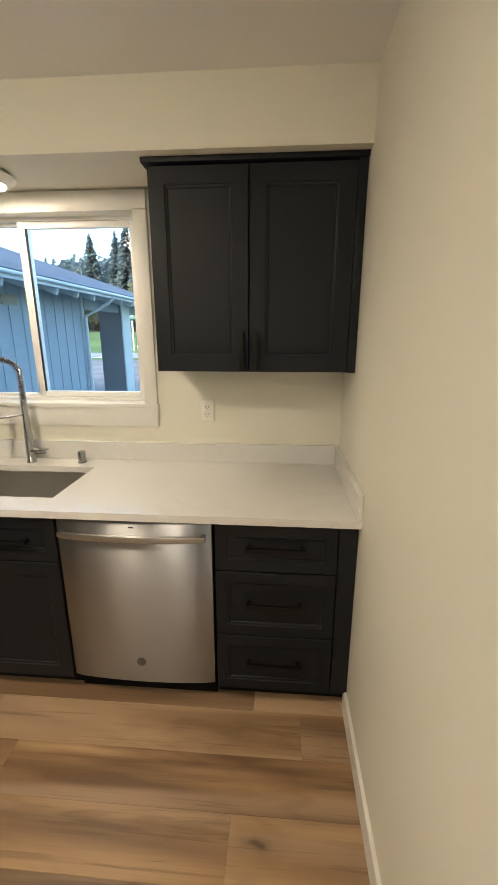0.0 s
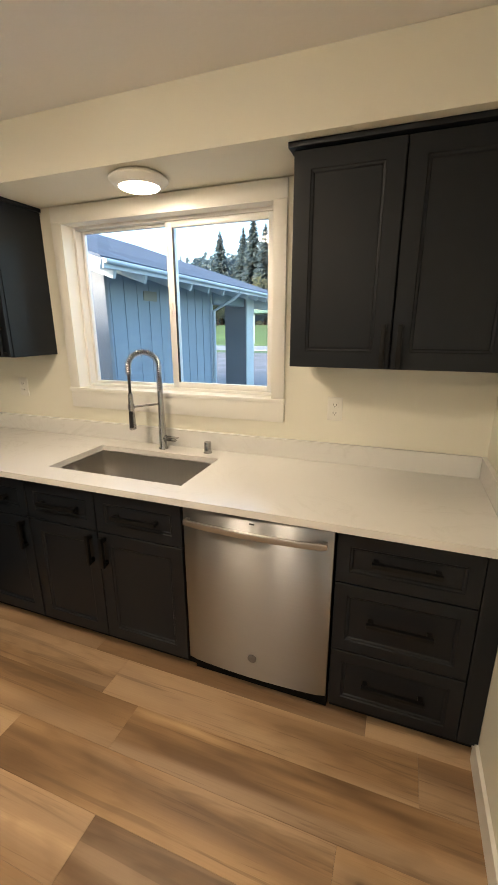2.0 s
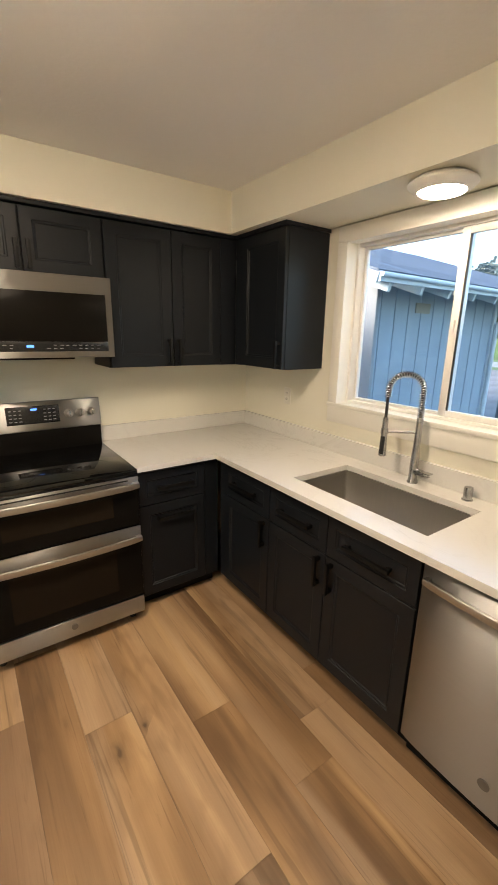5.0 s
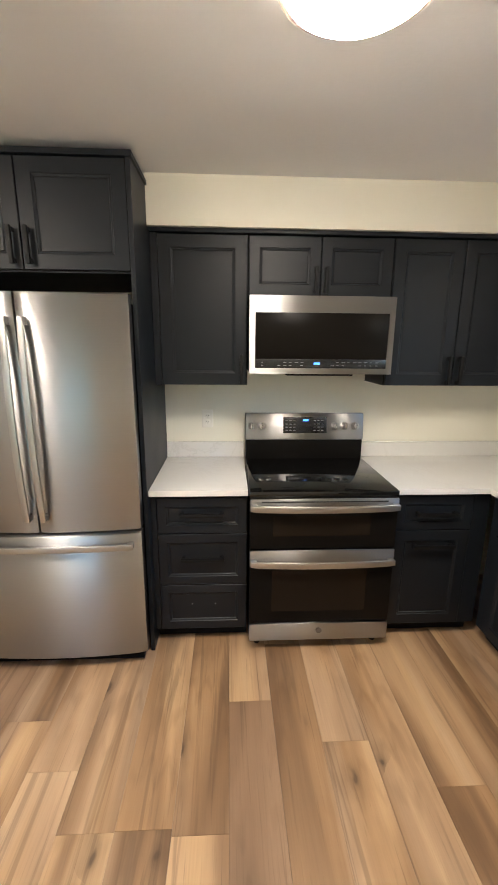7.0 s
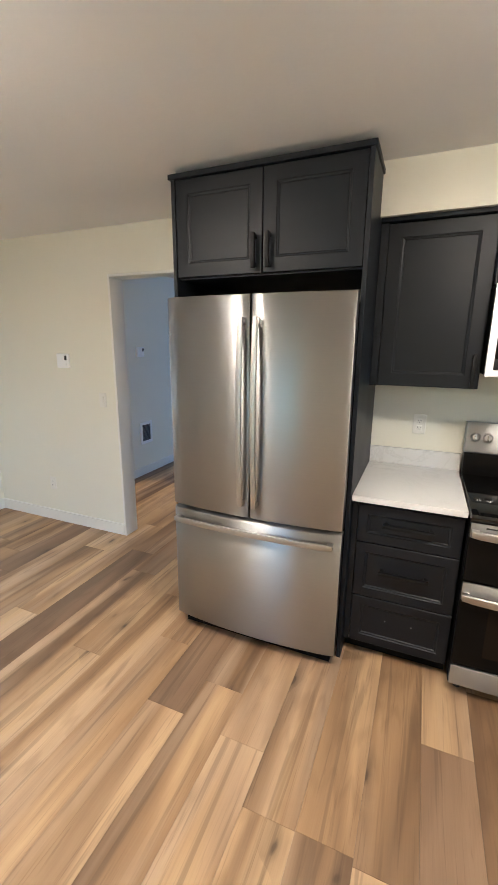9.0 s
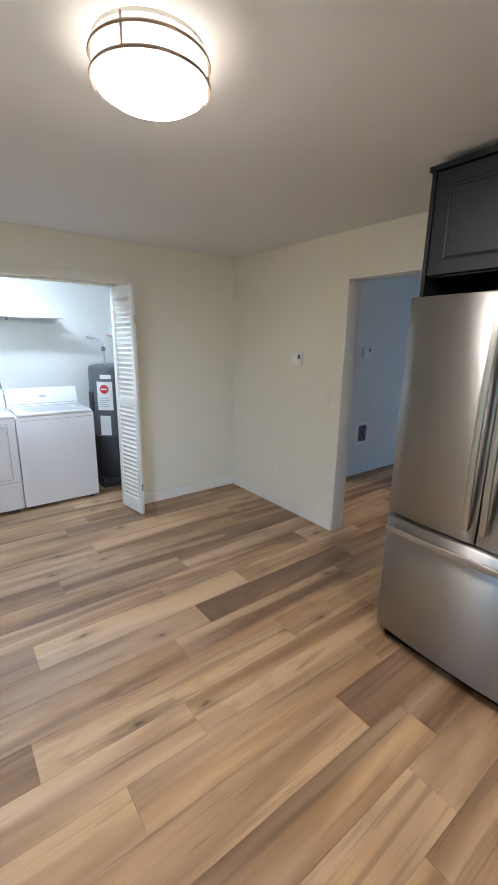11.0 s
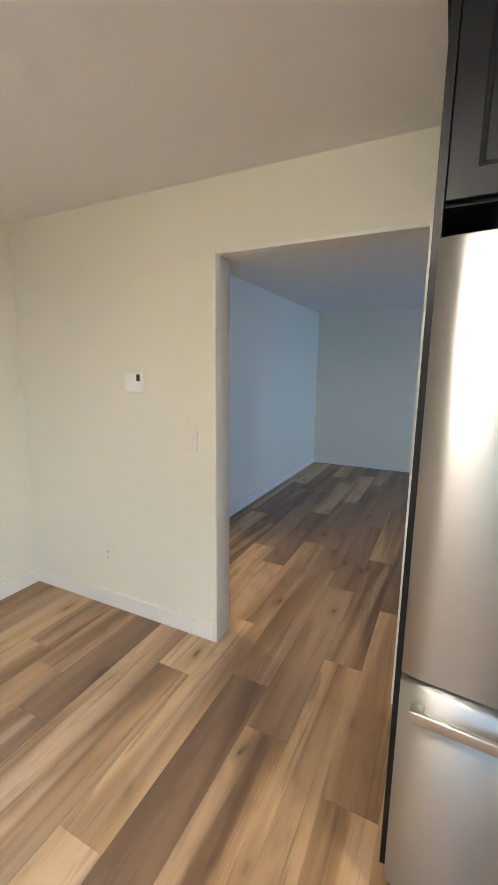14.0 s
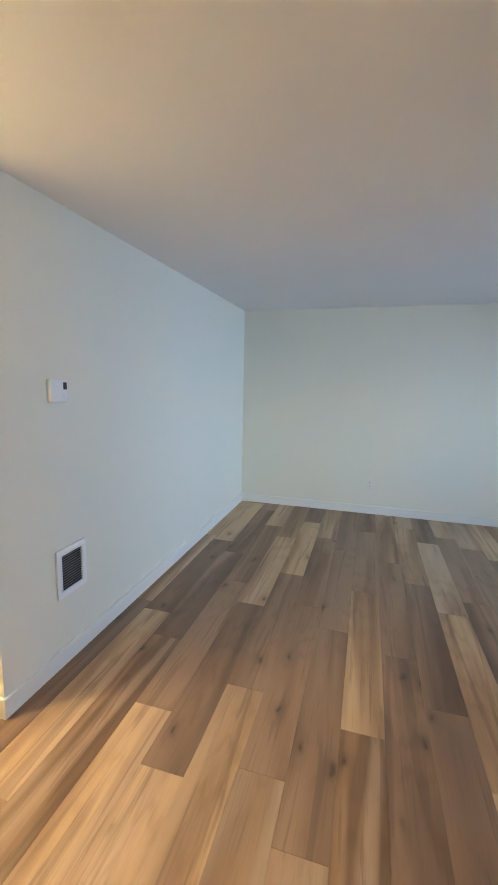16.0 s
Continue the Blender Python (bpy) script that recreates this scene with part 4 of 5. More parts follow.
def outlet_bits(root):
    for z in (0.020, -0.020):
        s = part("socket", boxed(-0.017, 0.017, -0.0085, -0.006, z - 0.014, z + 0.014, 0.002), IVORY, root)
        bm = bmesh.new()
        box(bm, -0.008, -0.0055, -0.0092, -0.0084, z - 0.002, z + 0.007)
        box(bm, 0.0055, 0.008, -0.0092, -0.0084, z - 0.002, z + 0.006)
        box(bm, -0.002, 0.002, -0.0092, -0.0084, z - 0.010, z - 0.006)
        part("slots", bm, SLOT, s)


def switch_bits(root):
    part("rocker", boxed(-0.016, 0.016, -0.010, -0.006, -0.033, 0.033, 0.002), IVORY, root)


plate("wall_outlet", pose(0.083, YN, 1.186), "ivory duplex outlet above the worktop", "outlet", outlet_bits)
plate("wall_outlet", pose(-1.93, YN, 1.20), "ivory duplex outlet in the corner under the cabinet", "outlet", outlet_bits)
plate("wall_outlet", pose(XW, 0.365, 1.166, 0, 0, 90), "ivory duplex outlet beside the range", "outlet", outlet_bits)
plate("light_switch", pose(XW, -2.02, 1.165, 0, 0, 90), "ivory rocker switch by the doorway", "switch", switch_bits)
plate("wall_outlet", pose(XW, -2.68, 0.36, 0, 0, 90), "ivory duplex outlet low on the wall", "outlet", outlet_bits)
plate("wall_outlet", pose(LW, -1.155, 0.37, 0, 0, 90), "ivory duplex outlet low on the living room wall", "outlet", outlet_bits)


def thermostat(m):
    root = thing("thermostat", m, "white wall thermostat with a small dark display", "thermostat")
    part("case", boxed(-0.062, 0.062, -0.026, 0.0, -0.058, 0.058, 0.006), PLASTIC, root)
    part("display", boxed(0.026, 0.050, -0.0285, -0.025, 0.005, 0.042, 0.001), SLOT, root, "dark display")
    part("slider", boxed(0.030, 0.046, -0.030, -0.025, -0.040, -0.020, 0.002), PLASTIC, root)
    return root


thermostat(pose(XW, -2.396, 1.472, 0, 0, 90))
thermostat(pose(-3.927, LS, 1.515, 0, 0, 180))

heater = thing("wall_heater", pose(-3.972, LS, 0.528, 0, 0, 180), "white recessed wall heater with dark louvred grille", "heater")
bm = bmesh.new()
w2, h2 = 0.114, 0.136
for a in ((-w2, w2, h2 - 0.035, h2), (-w2, w2, -h2, -h2 + 0.035), (-w2, -w2 + 0.035, -h2 + 0.035, h2 - 0.035), (w2 - 0.035, w2, -h2 + 0.035, h2 - 0.035)):
    box(bm, a[0], a[1], -0.014, 0.0, a[2], a[3], 0.002)
part("surround", bm, PLASTIC, heater)
part("backing", boxed(-0.08, 0.08, -0.003, -0.001, -0.102, 0.102), TANKDARK, heater)
for i in range(14):
    z = -0.0945 + i * 0.01455
    slat = boxed(-0.079, 0.079, -0.008, -0.0065, -0.0055, 0.0055)
    part("slat", slat, GRILLE, heater, m=Matrix.Translation((0, -0.002, z)) @ pose(0, 0, 0, 35, 0, 0))


# ---- lamps ----
def ceiling_lamp(m, label, bowl=DIFFUSER):
    root = thing("ceiling_lamp", m, label, "ceiling lamp")
    part("canopy", lathe([(0.160, 0.0), (0.160, -0.010), (0.15, -0.012)], 48), TRIM, root)
    part("drum", lathe([(0.156, -0.012), (0.164, -0.024), (0.164, -0.082), (0.160, -0.086)], 56), DRUM, root, "glowing frosted glass side")
    part("diffuser", lathe([(0.163, -0.0865), (0.158, -0.100), (0.13, -0.118), (0.085, -0.129), (0.03, -0.133)], 56), bowl, root, "glowing frosted glass bowl")
    for z in (-0.034, -0.088):
        part("ring", lathe([(0.1645, z - 0.005), (0.173, z - 0.005), (0.175, z), (0.173, z + 0.005), (0.1645, z + 0.005)], 56), RIM, root, "thin bronze ring")
    for k in range(3):
        a = radians(40 + 120 * k)
        part("strut", boxed(-0.003, 0.003, -0.003, 0.003, -0.090, -0.012), RIM, root, m=Matrix.Translation((0.170 * math.cos(a), 0.170 * math.sin(a), 0)))
    return root


lamp = ceiling_lamp(pose(-0.46, -1.0, H), "round flush ceiling lamp with bronze rings, switched on")
copy_thing(lamp, pose(-0.835, 0.775, H))
ceiling_lamp(pose(-3.0, -3.45, H), "round flush hall ceiling lamp with bronze rings, switched on", HALLGLASS)

spot = thing("soffit_lamp", pose(-0.776, 2.285, SOFF), "small round white disc lamp over the sink, switched on", "ceiling lamp")
part("rim", lathe([(0.098, 0.0), (0.128, -0.020), (0.128, -0.026), (0.110, -0.042), (0.094, -0.050), (0.088, -0.050), (0.084, -0.044)], 48), TRIM, spot, "white flared rim")
part("diffuser", lathe([(0.086, -0.046), (0.080, -0.054), (0.04, -0.058)], 40), SPOTLIT, spot, "glowing round diffuser")

closet_lamp = thing("closet_lamp", pose(-0.38, -3.82, H), "flat round lamp on the closet ceiling, switched on", "ceiling lamp")
part("rim", lathe([(0.12, 0.0), (0.12, -0.02), (0.11, -0.024)], 40), TRIM, closet_lamp)
part("diffuser", lathe([(0.104, -0.022), (0.098, -0.032), (0.05, -0.040), (0.015, -0.042)], 40), LEDLIT, closet_lamp, "glowing round diffuser")


# ---- laundry closet ----
def louvre_leaf(root_name, parent, w, m):
    """One bifold leaf: stiles, rails and slanted slats, its width along x."""
    zb, zt, t = 0.018, 2.06, 0.028
    bm = bmesh.new()
    st = 0.045
    box(bm, 0, st, -t / 2, t / 2, zb, zt, 0.002)
    box(bm, w - st, w, -t / 2, t / 2, zb, zt, 0.002)
    for z0, z1 in ((zb, zb + 0.13), (1.03, 1.11), (zt - 0.09, zt)):
        box(bm, st, w - st, -t / 2 + 0.002, t / 2 - 0.002, z0, z1, 0.002)
    leaf = part(root_name, bm, TRIM, parent, "", m)
    me = mesh_of(boxed(st - 0.004, w - st + 0.004, -0.027, 0.027, -0.003, 0.003, 0.001), "slat", TRIM)
    for z0, z1 in ((zb + 0.13, 1.03), (1.11, zt - 0.09)):
        n = int((z1 - z0) / 0.042)
        for i in range(n):
            s = new("slat", me)
            s.parent = leaf
            s.matrix_local = Matrix.Translation((0, 0, z0 + (i + 0.5) * (z1 - z0) / n)) @ pose(0, 0, 0, 62, 0, 0)
    return leaf


def bifold(label, a, b, c):
    """Two hinged leaves from pivot a over fold b to guide c, all in plan."""
    root = thing("bifold_door", pose(a[0], a[1], 0), label, "door", "closet doors")
    for p, q in ((a, b), (b, c)):
        v = Vector((q[0] - p[0], q[1] - p[1]))
        louvre_leaf("leaf", root, v.length - 0.004, Matrix.Translation((p[0] - a[0], p[1] - a[1], 0)) @ pose(0, 0, 0, 0, 0, math.degrees(math.atan2(v.y, v.x))))
    for z in (0.25, 1.75):
        part("hinge", lathe([(0.005, z), (0.005, z + 0.07)], 8, at=(b[0] - a[0], b[1] - a[1] + 0.006, 0)), CHROME, root)
    return root


bifold("white louvred bifold closet door folded open beside the wall", (CLX0 + 0.022, YS - 0.06), (-1.222, -3.115), (-1.162, YS - 0.075))
bifold("white louvred bifold closet door folded open near the panel door", (CLX1 - 0.022, YS - 0.06), (0.268, -3.085), (0.172, YS - 0.07))


def appliance_body(root, w, d, h):
    bm = bmesh.new()
    box(bm, 0, w, 0.0, d, 0.03, h, 0.008)
    part("cabinet", bm, APPLIANCE, root)
    for x in (0.06, w - 0.06):
        for y in (0.06, d - 0.06):
            part("foot", lathe([(0.02, 0), (0.02, 0.031)], 10, at=(x, y, 0)), RUBBER, root)
    # raked console at the back
    bm = bmesh.new()
    prof = [(d - 0.17, h), (d - 0.10, h + 0.185), (d - 0.075, h + 0.20), (d, h + 0.20), (d, h)]
    a = [bm.verts.new((0.006, y, z)) for y, z in prof]
    b = [bm.verts.new((w - 0.006, y, z)) for y, z in prof]
    bm.faces.new(a[::-1])
    bm.faces.new(b)
    for i in range(5):
        j = (i + 1) % 5
        bm.faces.new((a[i], b[i], b[j], a[j]))
    bmesh.ops.recalc_face_normals(bm, faces=bm.faces)
    bmesh.ops.bevel(bm, geom=list(bm.edges), offset=0.008, segments=2, affect="EDGES")
    con = part("console", bm, APPLIANCE, root, "raked white control console")
    rake = pose(0, d - 0.17, h, -20.7, 0, 0)
    part("console_line", boxed(0.03, w - 0.03, -0.002, 0.002, 0.045, 0.052), APPGREY, con, m=rake)
    badge = lathe([(0.036, -0.004), (0.034, 0.001)], 20)
    bmesh.ops.rotate(badge, verts=badge.verts, matrix=Matrix.Rotation(radians(90), 3, "X"))
    bmesh.ops.scale(badge, verts=badge.verts, vec=(1, 1, 0.45))
    bmesh.ops.translate(badge, verts=badge.verts, vec=(w / 2, 0, 0.125))
    part("console_badge", badge, APPGREY, con, "grey oval badge", rake)
    return con


WY = -3.86
wash = thing("washing_machine", pose(-0.352, WY, 0, 0, 0, 180), "white top-loading washing machine with raked console", "washing machine")
appliance_body(wash, 0.695, 0.68, 0.905)
part("lid", boxed(0.015, 0.68, -0.008, 0.50, 0.908, 0.936, 0.012), APPLIANCE, wash, "white lid with glossy rim")
part("lid_glass", boxed(0.10, 0.595, 0.06, 0.42, 0.9365, 0.939, 0.001), APPGREY, wash)
part("front_seam", boxed(0.02, 0.675, -0.002, 0.004, 0.868, 0.872), APPGREY, wash)
dry = thing("clothes_dryer", pose(0.350, WY, 0, 0, 0, 180), "white front-loading clothes dryer with square door", "clothes dryer")
appliance_body(dry, 0.695, 0.68, 0.905)
part("top", boxed(0.0, 0.695, -0.006, 0.52, 0.907, 0.930, 0.010), APPLIANCE, dry)
part("door", rings_panel(0.55, 0.52, [(0, 0.004), (0, -0.012), (0.008, -0.020), (0.03, -0.020), (0.045, -0.016), (0.06, -0.018)], 0.075, 0.335), APPLIANCE, dry, "square white dryer door")
part("door_gap", rings_panel(0.558, 0.528, [(0, 0.002), (0, -0.003), (0.004, -0.003)], 0.071, 0.331), TANK, dry)
part("lower_panel_gap", boxed(0.01, 0.685, -0.002, 0.004, 0.30, 0.304), APPGREY, dry)

tank = thing("water_heater", pose(-1.43, -4.33, 0), "tall grey cylindrical water heater with labels, on a low stand", "water heater")
part("stand", boxed(-0.27, 0.27, -0.27, 0.27, 0.0, 0.10, 0.004), TANKDARK, tank, "low dark stand")
part("lower_jacket", lathe([(0.26, 0.101), (0.265, 0.115), (0.265, 0.56), (0.262, 0.565)], 48), TANKDARK, tank, "dark lower jacket")
part("jacket", lathe([(0.255, 0.566), (0.262, 0.570), (0.262, 1.30), (0.25, 1.325), (0.18, 1.34)], 48), TANK, tank, "grey steel jacket")


def tank_label(a0, a1, z0, z1, mat, name, r=0.2635, steps=8):
    bm = bmesh.new()
    lo, hi = [], []
    for i in range(steps + 1):
        a = radians(a0 + (a1 - a0) * i / steps)
        lo.append(bm.verts.new((r * math.cos(a), r * math.sin(a), z0)))
        hi.append(bm.verts.new((r * math.cos(a), r * math.sin(a), z1)))
    for i in range(steps):
        bm.faces.new((lo[i], lo[i + 1], hi[i + 1], hi[i]))
    return part(name, bm, mat, tank)


tank_label(30, 68, 0.86, 1.17, PAPER, "warning_label")
tank_label(34, 60, 0.58, 0.80, PAPER, "rating_label", 0.2645)
tank_label(40, 66, 1.20, 1.245, PAPER, "top_label")
bm = bmesh.new()
ca, cr = radians(49), 0.266
centre = Vector((cr * math.cos(ca), cr * math.sin(ca), 1.09))
side = Vector((-math.sin(ca), math.cos(ca), 0))
disc = [bm.verts.new(centre + 0.048 * (math.cos(t) * side + math.sin(t) * Vector((0, 0, 1)))) for t in np.linspace(0, 2 * math.pi, 28, False)]
bm.faces.new(disc)
part("warning_disc", bm, REDINK, tank, "red round warning sign")
bm = bmesh.new()
box(bm, -0.034, 0.034, -0.001, 0.001, -0.008, 0.008)
part("sign_bar", bm, PAPER, tank, m=Matrix.Translation(centre + 0.002 * Vector((math.cos(ca), math.sin(ca), 0))) @ pose(0, 0, 0, 0, 0, 49 + 90))
for i in range(5):
    part("label_line", boxed(-0.06, 0.05 - 0.012 * (i % 3), -0.001, 0.001, 0, 0.007), APPGREY, tank, m=Matrix.Translation((0.2655 * math.cos(ca), 0.2655 * math.sin(ca), 0.90 + 0.022 * i)) @ pose(0, 0, 0, 0, 0, 49 + 90))
part("element_cover", boxed(-0.05, 0.05, -0.012, 0.01, -0.1, 0.1, 0.004), TANKDARK, tank, m=Matrix.Translation((0.262 * math.cos(radians(6)), 0.262 * math.sin(radians(6)), 0.95)) @ pose(0, 0, 0, 0, 0, 6 + 90))
part("pipe", tube([(0.10, 0.05, 1.33), (0.10, 0.05, 1.50), (0.105, 0.04, 1.56), (0.13, -0.10, 1.62), (0.14, -0.40, 1.64)], 0.010, 10), APPGREY, tank, "grey flexible water line")
part("pipe", tube([(-0.10, 0.05, 1.33), (-0.10, 0.05, 1.62), (-0.10, -0.40, 1.66)], 0.012, 10), COPPER, tank, "copper water line")
part("valve", boxed(0.085, 0.125, 0.03, 0.06, 1.49, 1.53, 0.004), CHROME, tank)

hook = thing("laundry_valve", pose(-0.34, CB, 1.30), "small brass laundry tap with a thin grey hose", "water tap")
part("valve", lathe([(0.018, 0.0), (0.018, 0.03), (0.012, 0.05)], 16, at=(0, 0, 0.03), axis="y"), CHROME, hook)
part("hose", tube([(0, 0.045, 0.03), (0, 0.05, -0.05), (-0.02, 0.06, -0.20), (-0.03, 0.05, -0.34)], 0.006, 10), TANK, hook, "thin grey hose")
part("escutcheon", lathe([(0.02, 0.0), (0.02, 0.004)], 20, at=(0, 0, 0.03), axis="y"), CHROME, hook)

shelf = thing("wall_shelf", pose(0.615, CB, 0, 0, 0, 180), "long white painted shelf above the washer", "shelf")
part("board", boxed(0.0, 1.585, -0.345, -0.001, 1.815, 1.835, 0.002), TRIM, shelf, smooth=0, m=pose(0, 0, 0))
part("front_edge", boxed(0.0, 1.588, -0.356, -0.346, 1.816, 1.836, 0.002), TRIM, shelf, smooth=0)
for bx in (0.30, 1.10):
    bm = boxed(bx - 0.006, bx + 0.006, -0.26, -0.002, 1.790, 1.8145, 0.001)
    part("bracket", bm, TRIM, shelf, smooth=0)
part("cleat", boxed(0.0, 1.585, -0.02, -0.001, 1.775, 1.7895), TRIM, shelf, smooth=0)

# ---- outdoors ----
GZ = -0.45
GRASS = painted("field_grass", (0.085, 0.155, 0.048), 0.9, 0.35, 3.0, 0.5, 0.15)
GRAVEL = painted("wet_gravel", (0.19, 0.185, 0.19), 0.8, 0.3, 8.0, 0.5, 0.6)
ASPHALT = painted("road_asphalt", (0.30, 0.31, 0.33), 0.6, 0.12, 20, 0.3, 0.5)
SIDING = painted("blue_grey_siding", (0.265, 0.325, 0.385), 0.7, 0.10, 14, 0.3, 1.2)
DARKSIDE = painted("dark_siding", (0.15, 0.17, 0.19), 0.7, 0.1, 14, 0.3)
PALE = painted("pale_blue_trim", (0.50, 0.56, 0.60), 0.6, 0.06, 20, 0.1)
TAN = painted("tan_vent_paint", (0.25, 0.235, 0.20), 0.7, 0.08, 20, 0.1)
BOARD = painted("white_corner_paint", (0.22, 0.24, 0.27), 0.6, 0.05, 20, 0.1)
SHINGLE = painted("dark_shingles", (0.10, 0.125, 0.165), 0.85, 0.3, 12, 0.5, 3)
TEAL = painted("teal_metal_roof", (0.02, 0.085, 0.08), 0.5, 0.1)
BARK = painted("dark_bark", (0.07, 0.05, 0.038), 0.9, 0.3, 10, 0.5)
# distance haze is mixed into this green as a paler, bluer base colour
HAZY_NEEDLE = painted("haze_tinted_needles", (0.105, 0.15, 0.165), 0.9, 0.25, 2, 0.0, 0.4)
LEAF = painted("autumn_leaves", (0.19, 0.20, 0.125), 0.9, 0.35, 2, 0.0, 0.25)

for leafy in (HAZY_NEEDLE, LEAF):
    nt = leafy.node_tree
    thin = nt.nodes.new("ShaderNodeBsdfTranslucent")
    both = nt.nodes.new("ShaderNodeMixShader")
    both.inputs[0].default_value = 0.5
    nt.links.new(nt.nodes["Principled BSDF"].inputs["Base Color"].links[0].from_socket, thin.inputs["Color"])
    nt.links.new(nt.nodes["Principled BSDF"].outputs[0], both.inputs[1])
    nt.links.new(thin.outputs[0], both.inputs[2])
    nt.links.new(both.outputs[0], nt.nodes["Material Output"].inputs["Surface"])

structure("ground", slab([-2500, -60, -12, XE + 40, 2500], [-2500, -30, 60, 2500], set(), GZ - 0.3, GZ), GRASS, "wide flat grassy ground", "ground")
structure("yard", boxed(-40, 40, YN + 0.16, 30.0, GZ - 0.01, GZ + 0.02), GRAVEL, "wet gravel yard between the buildings", "ground")
structure("road", boxed(-300, 300, 33.0, 40.0, GZ - 0.01, GZ + 0.03), ASPHALT, "pale wet country road", "road")
strip = structure("lawn", boxed(-2.2, 6.0, 9.0, 16.0, GZ + 0.021, GZ + 0.05), GRASS, "green lawn strip by the gravel", "ground")

bm = bmesh.new()
rise = [(44.0, -0.3), (44.0, 0.004), (58.0, 2.0), (130.0, 2.2), (130.0, -0.3)]
for x in (-320.0, 320.0):
    for y, z in rise:
        bm.verts.new((x, y, GZ + z))
bm.verts.ensure_lookup_table()
n = len(rise)
bm.faces.new([bm.verts[i] for i in range(n)])
bm.faces.new([bm.verts[n + i] for i in range(n)][::-1])
for i in range(n):
    j = (i + 1) % n
    bm.faces.new((bm.verts[i], bm.verts[j], bm.verts[n + j], bm.verts[n + i]))
bmesh.ops.recalc_face_normals(bm, faces=bm.faces)
structure("field", bm, GRASS, "gently rising grass field beyond the road", "ground")

# garage next door: its long wall runs away from the sink window
GX, GY0, GY1, GE = -3.35, 5.19, 8.4, 2.28
GYR = 4.42
gar = thing("garage", pose(0, 0, GZ), "blue-grey board-sided garage with a dark shingle roof and open porch", "building")
eave = GE - GZ
gw = part("wall", boxed(-10.0, GX, GY0, GY1, 0.0, eave + 0.14), SIDING, gar, smooth=0)
bat = mesh_of(boxed(0.0, 0.010, -0.022, 0.022, 0.0, eave + 0.12), "batten", SIDING)
y = GY0 + 0.12
while y < GY1:
    b = new("batten", bat)
    b.parent = gw
    b.matrix_local = Matrix.Translation((GX, y, 0))
    y += 0.30
bat2 = mesh_of(boxed(-0.022, 0.022, -0.018, 0.0, 0.0, eave - 0.02), "batten", SIDING)
for i in range(20):
    b = new("batten", bat2)
    b.parent = gw
    b.matrix_local = Matrix.Translation((GX - 0.2 - 0.3 * i, GY0, 0))
part("corner_board", boxed(GX - 0.55, GX + 0.024, GY0 - 0.024, GY0 + 0.03, 0, eave - 0.02), BOARD, gar, "white corner board")
part("corner_board", boxed(GX - 0.05, GX + 0.024, GY1 - 0.07, GY1 + 0.02, 0, eave - 0.02), PALE, gar, "pale corner board")
part("vent_plate", boxed(GX, GX + 0.012, 6.05, 6.40, eave - 0.34, eave - 0.20), TAN, gar, "small tan vent")
OV = 0.62
RYE = 12.3
rx = -7.6
slope = 0.34
bm = bmesh.new()
x0 = GX + OV
zE = eave - 0.045
for y0, y1 in ((GYR, RYE),):
    va = [(x0, y0, zE), (x0, y1, zE), (rx, y1, zE + (x0 - rx) * slope), (rx, y0, zE + (x0 - rx) * slope)]
    lo = [bm.verts.new(p) for p in va]
    hi = [bm.verts.new((p[0], p[1], p[2] + 0.05)) for p in va]
    bm.faces.new(hi)
    bm.faces.new(lo[::-1])
    for i in range(4):
        j = (i + 1) % 4
        bm.faces.new((lo[i], lo[j], hi[j], hi[i]))
bmesh.ops.recalc_face_normals(bm, faces=bm.faces)
roof = part("roof", bm, SHINGLE, gar, "dark shingle roof", smooth=0)
# shingle courses
for i in range(16):
    u = 0.02 + i * 0.145
    bm = boxed(-0.15, 0.0, GYR, RYE, 0.0, 0.012)
    c = part("shingle_course", bm, SHINGLE, roof, m=Matrix.Translation((x0 - u, 0, zE + 0.051 + u * slope)) @ pose(0, 0, 0, 0, math.degrees(math.atan(slope)), 0), smooth=0)
part("fascia", boxed(x0 - 0.005, x0 + 0.022, GYR, RYE, zE - 0.055, zE + 0.045), PALE, gar, "pale fascia board", smooth=0)
gut = tube([(x0 + 0.055, GYR - 0.02, zE + 0.01), (x0 + 0.055, RYE, zE + 0.01)], 0.024, 10)
part("gutter", gut, PALE, gar, "pale metal gutter")
part("barge_board", boxed(rx, x0, GYR - 0.02, GYR + 0.01, -0.07, 0.03), PALE, gar, m=Matrix.Translation((x0, 0, zE)) @ pose(0, 0, 0, 0, math.degrees(math.atan(slope)), 0) @ Matrix.Translation((-x0, 0, 0)), smooth=0)
raf = mesh_of(boxed(-0.75, 0.0, -0.025, 0.025, -0.15, -0.005), "rafter_tail", PALE)
y = GYR + 0.25
while y < RYE:
    b = new("rafter_tail", raf)
    b.parent = gar
    b.matrix_local = Matrix.Translation((x0 - 0.01, y, zE + 0.0)) @ pose(0, 0, 0, 0, math.degrees(math.atan(slope)), 0)
    y += 0.61
part("downspout", tube([(x0 + 0.06, GY1 - 0.1, zE - 0.04), (x0 - 0.1, GY1 - 0.08, zE - 0.16), (GX + 0.06, GY1 - 0.02, zE - 0.38), (GX + 0.06, GY1 - 0.02, 0.0)], 0.035, 8), PALE, gar, "pale downspout")
part("porch_column", boxed(GX - 0.45, GX + 0.10, 10.1, 10.55, 0.0, eave + 0.05, 0.005), DARKSIDE, gar, "dark boxed porch column", smooth=0)
part("column_board", boxed(GX + 0.10, GX + 0.13, 10.08, 10.57, 0.0, eave + 0.05), PALE, gar, smooth=0)
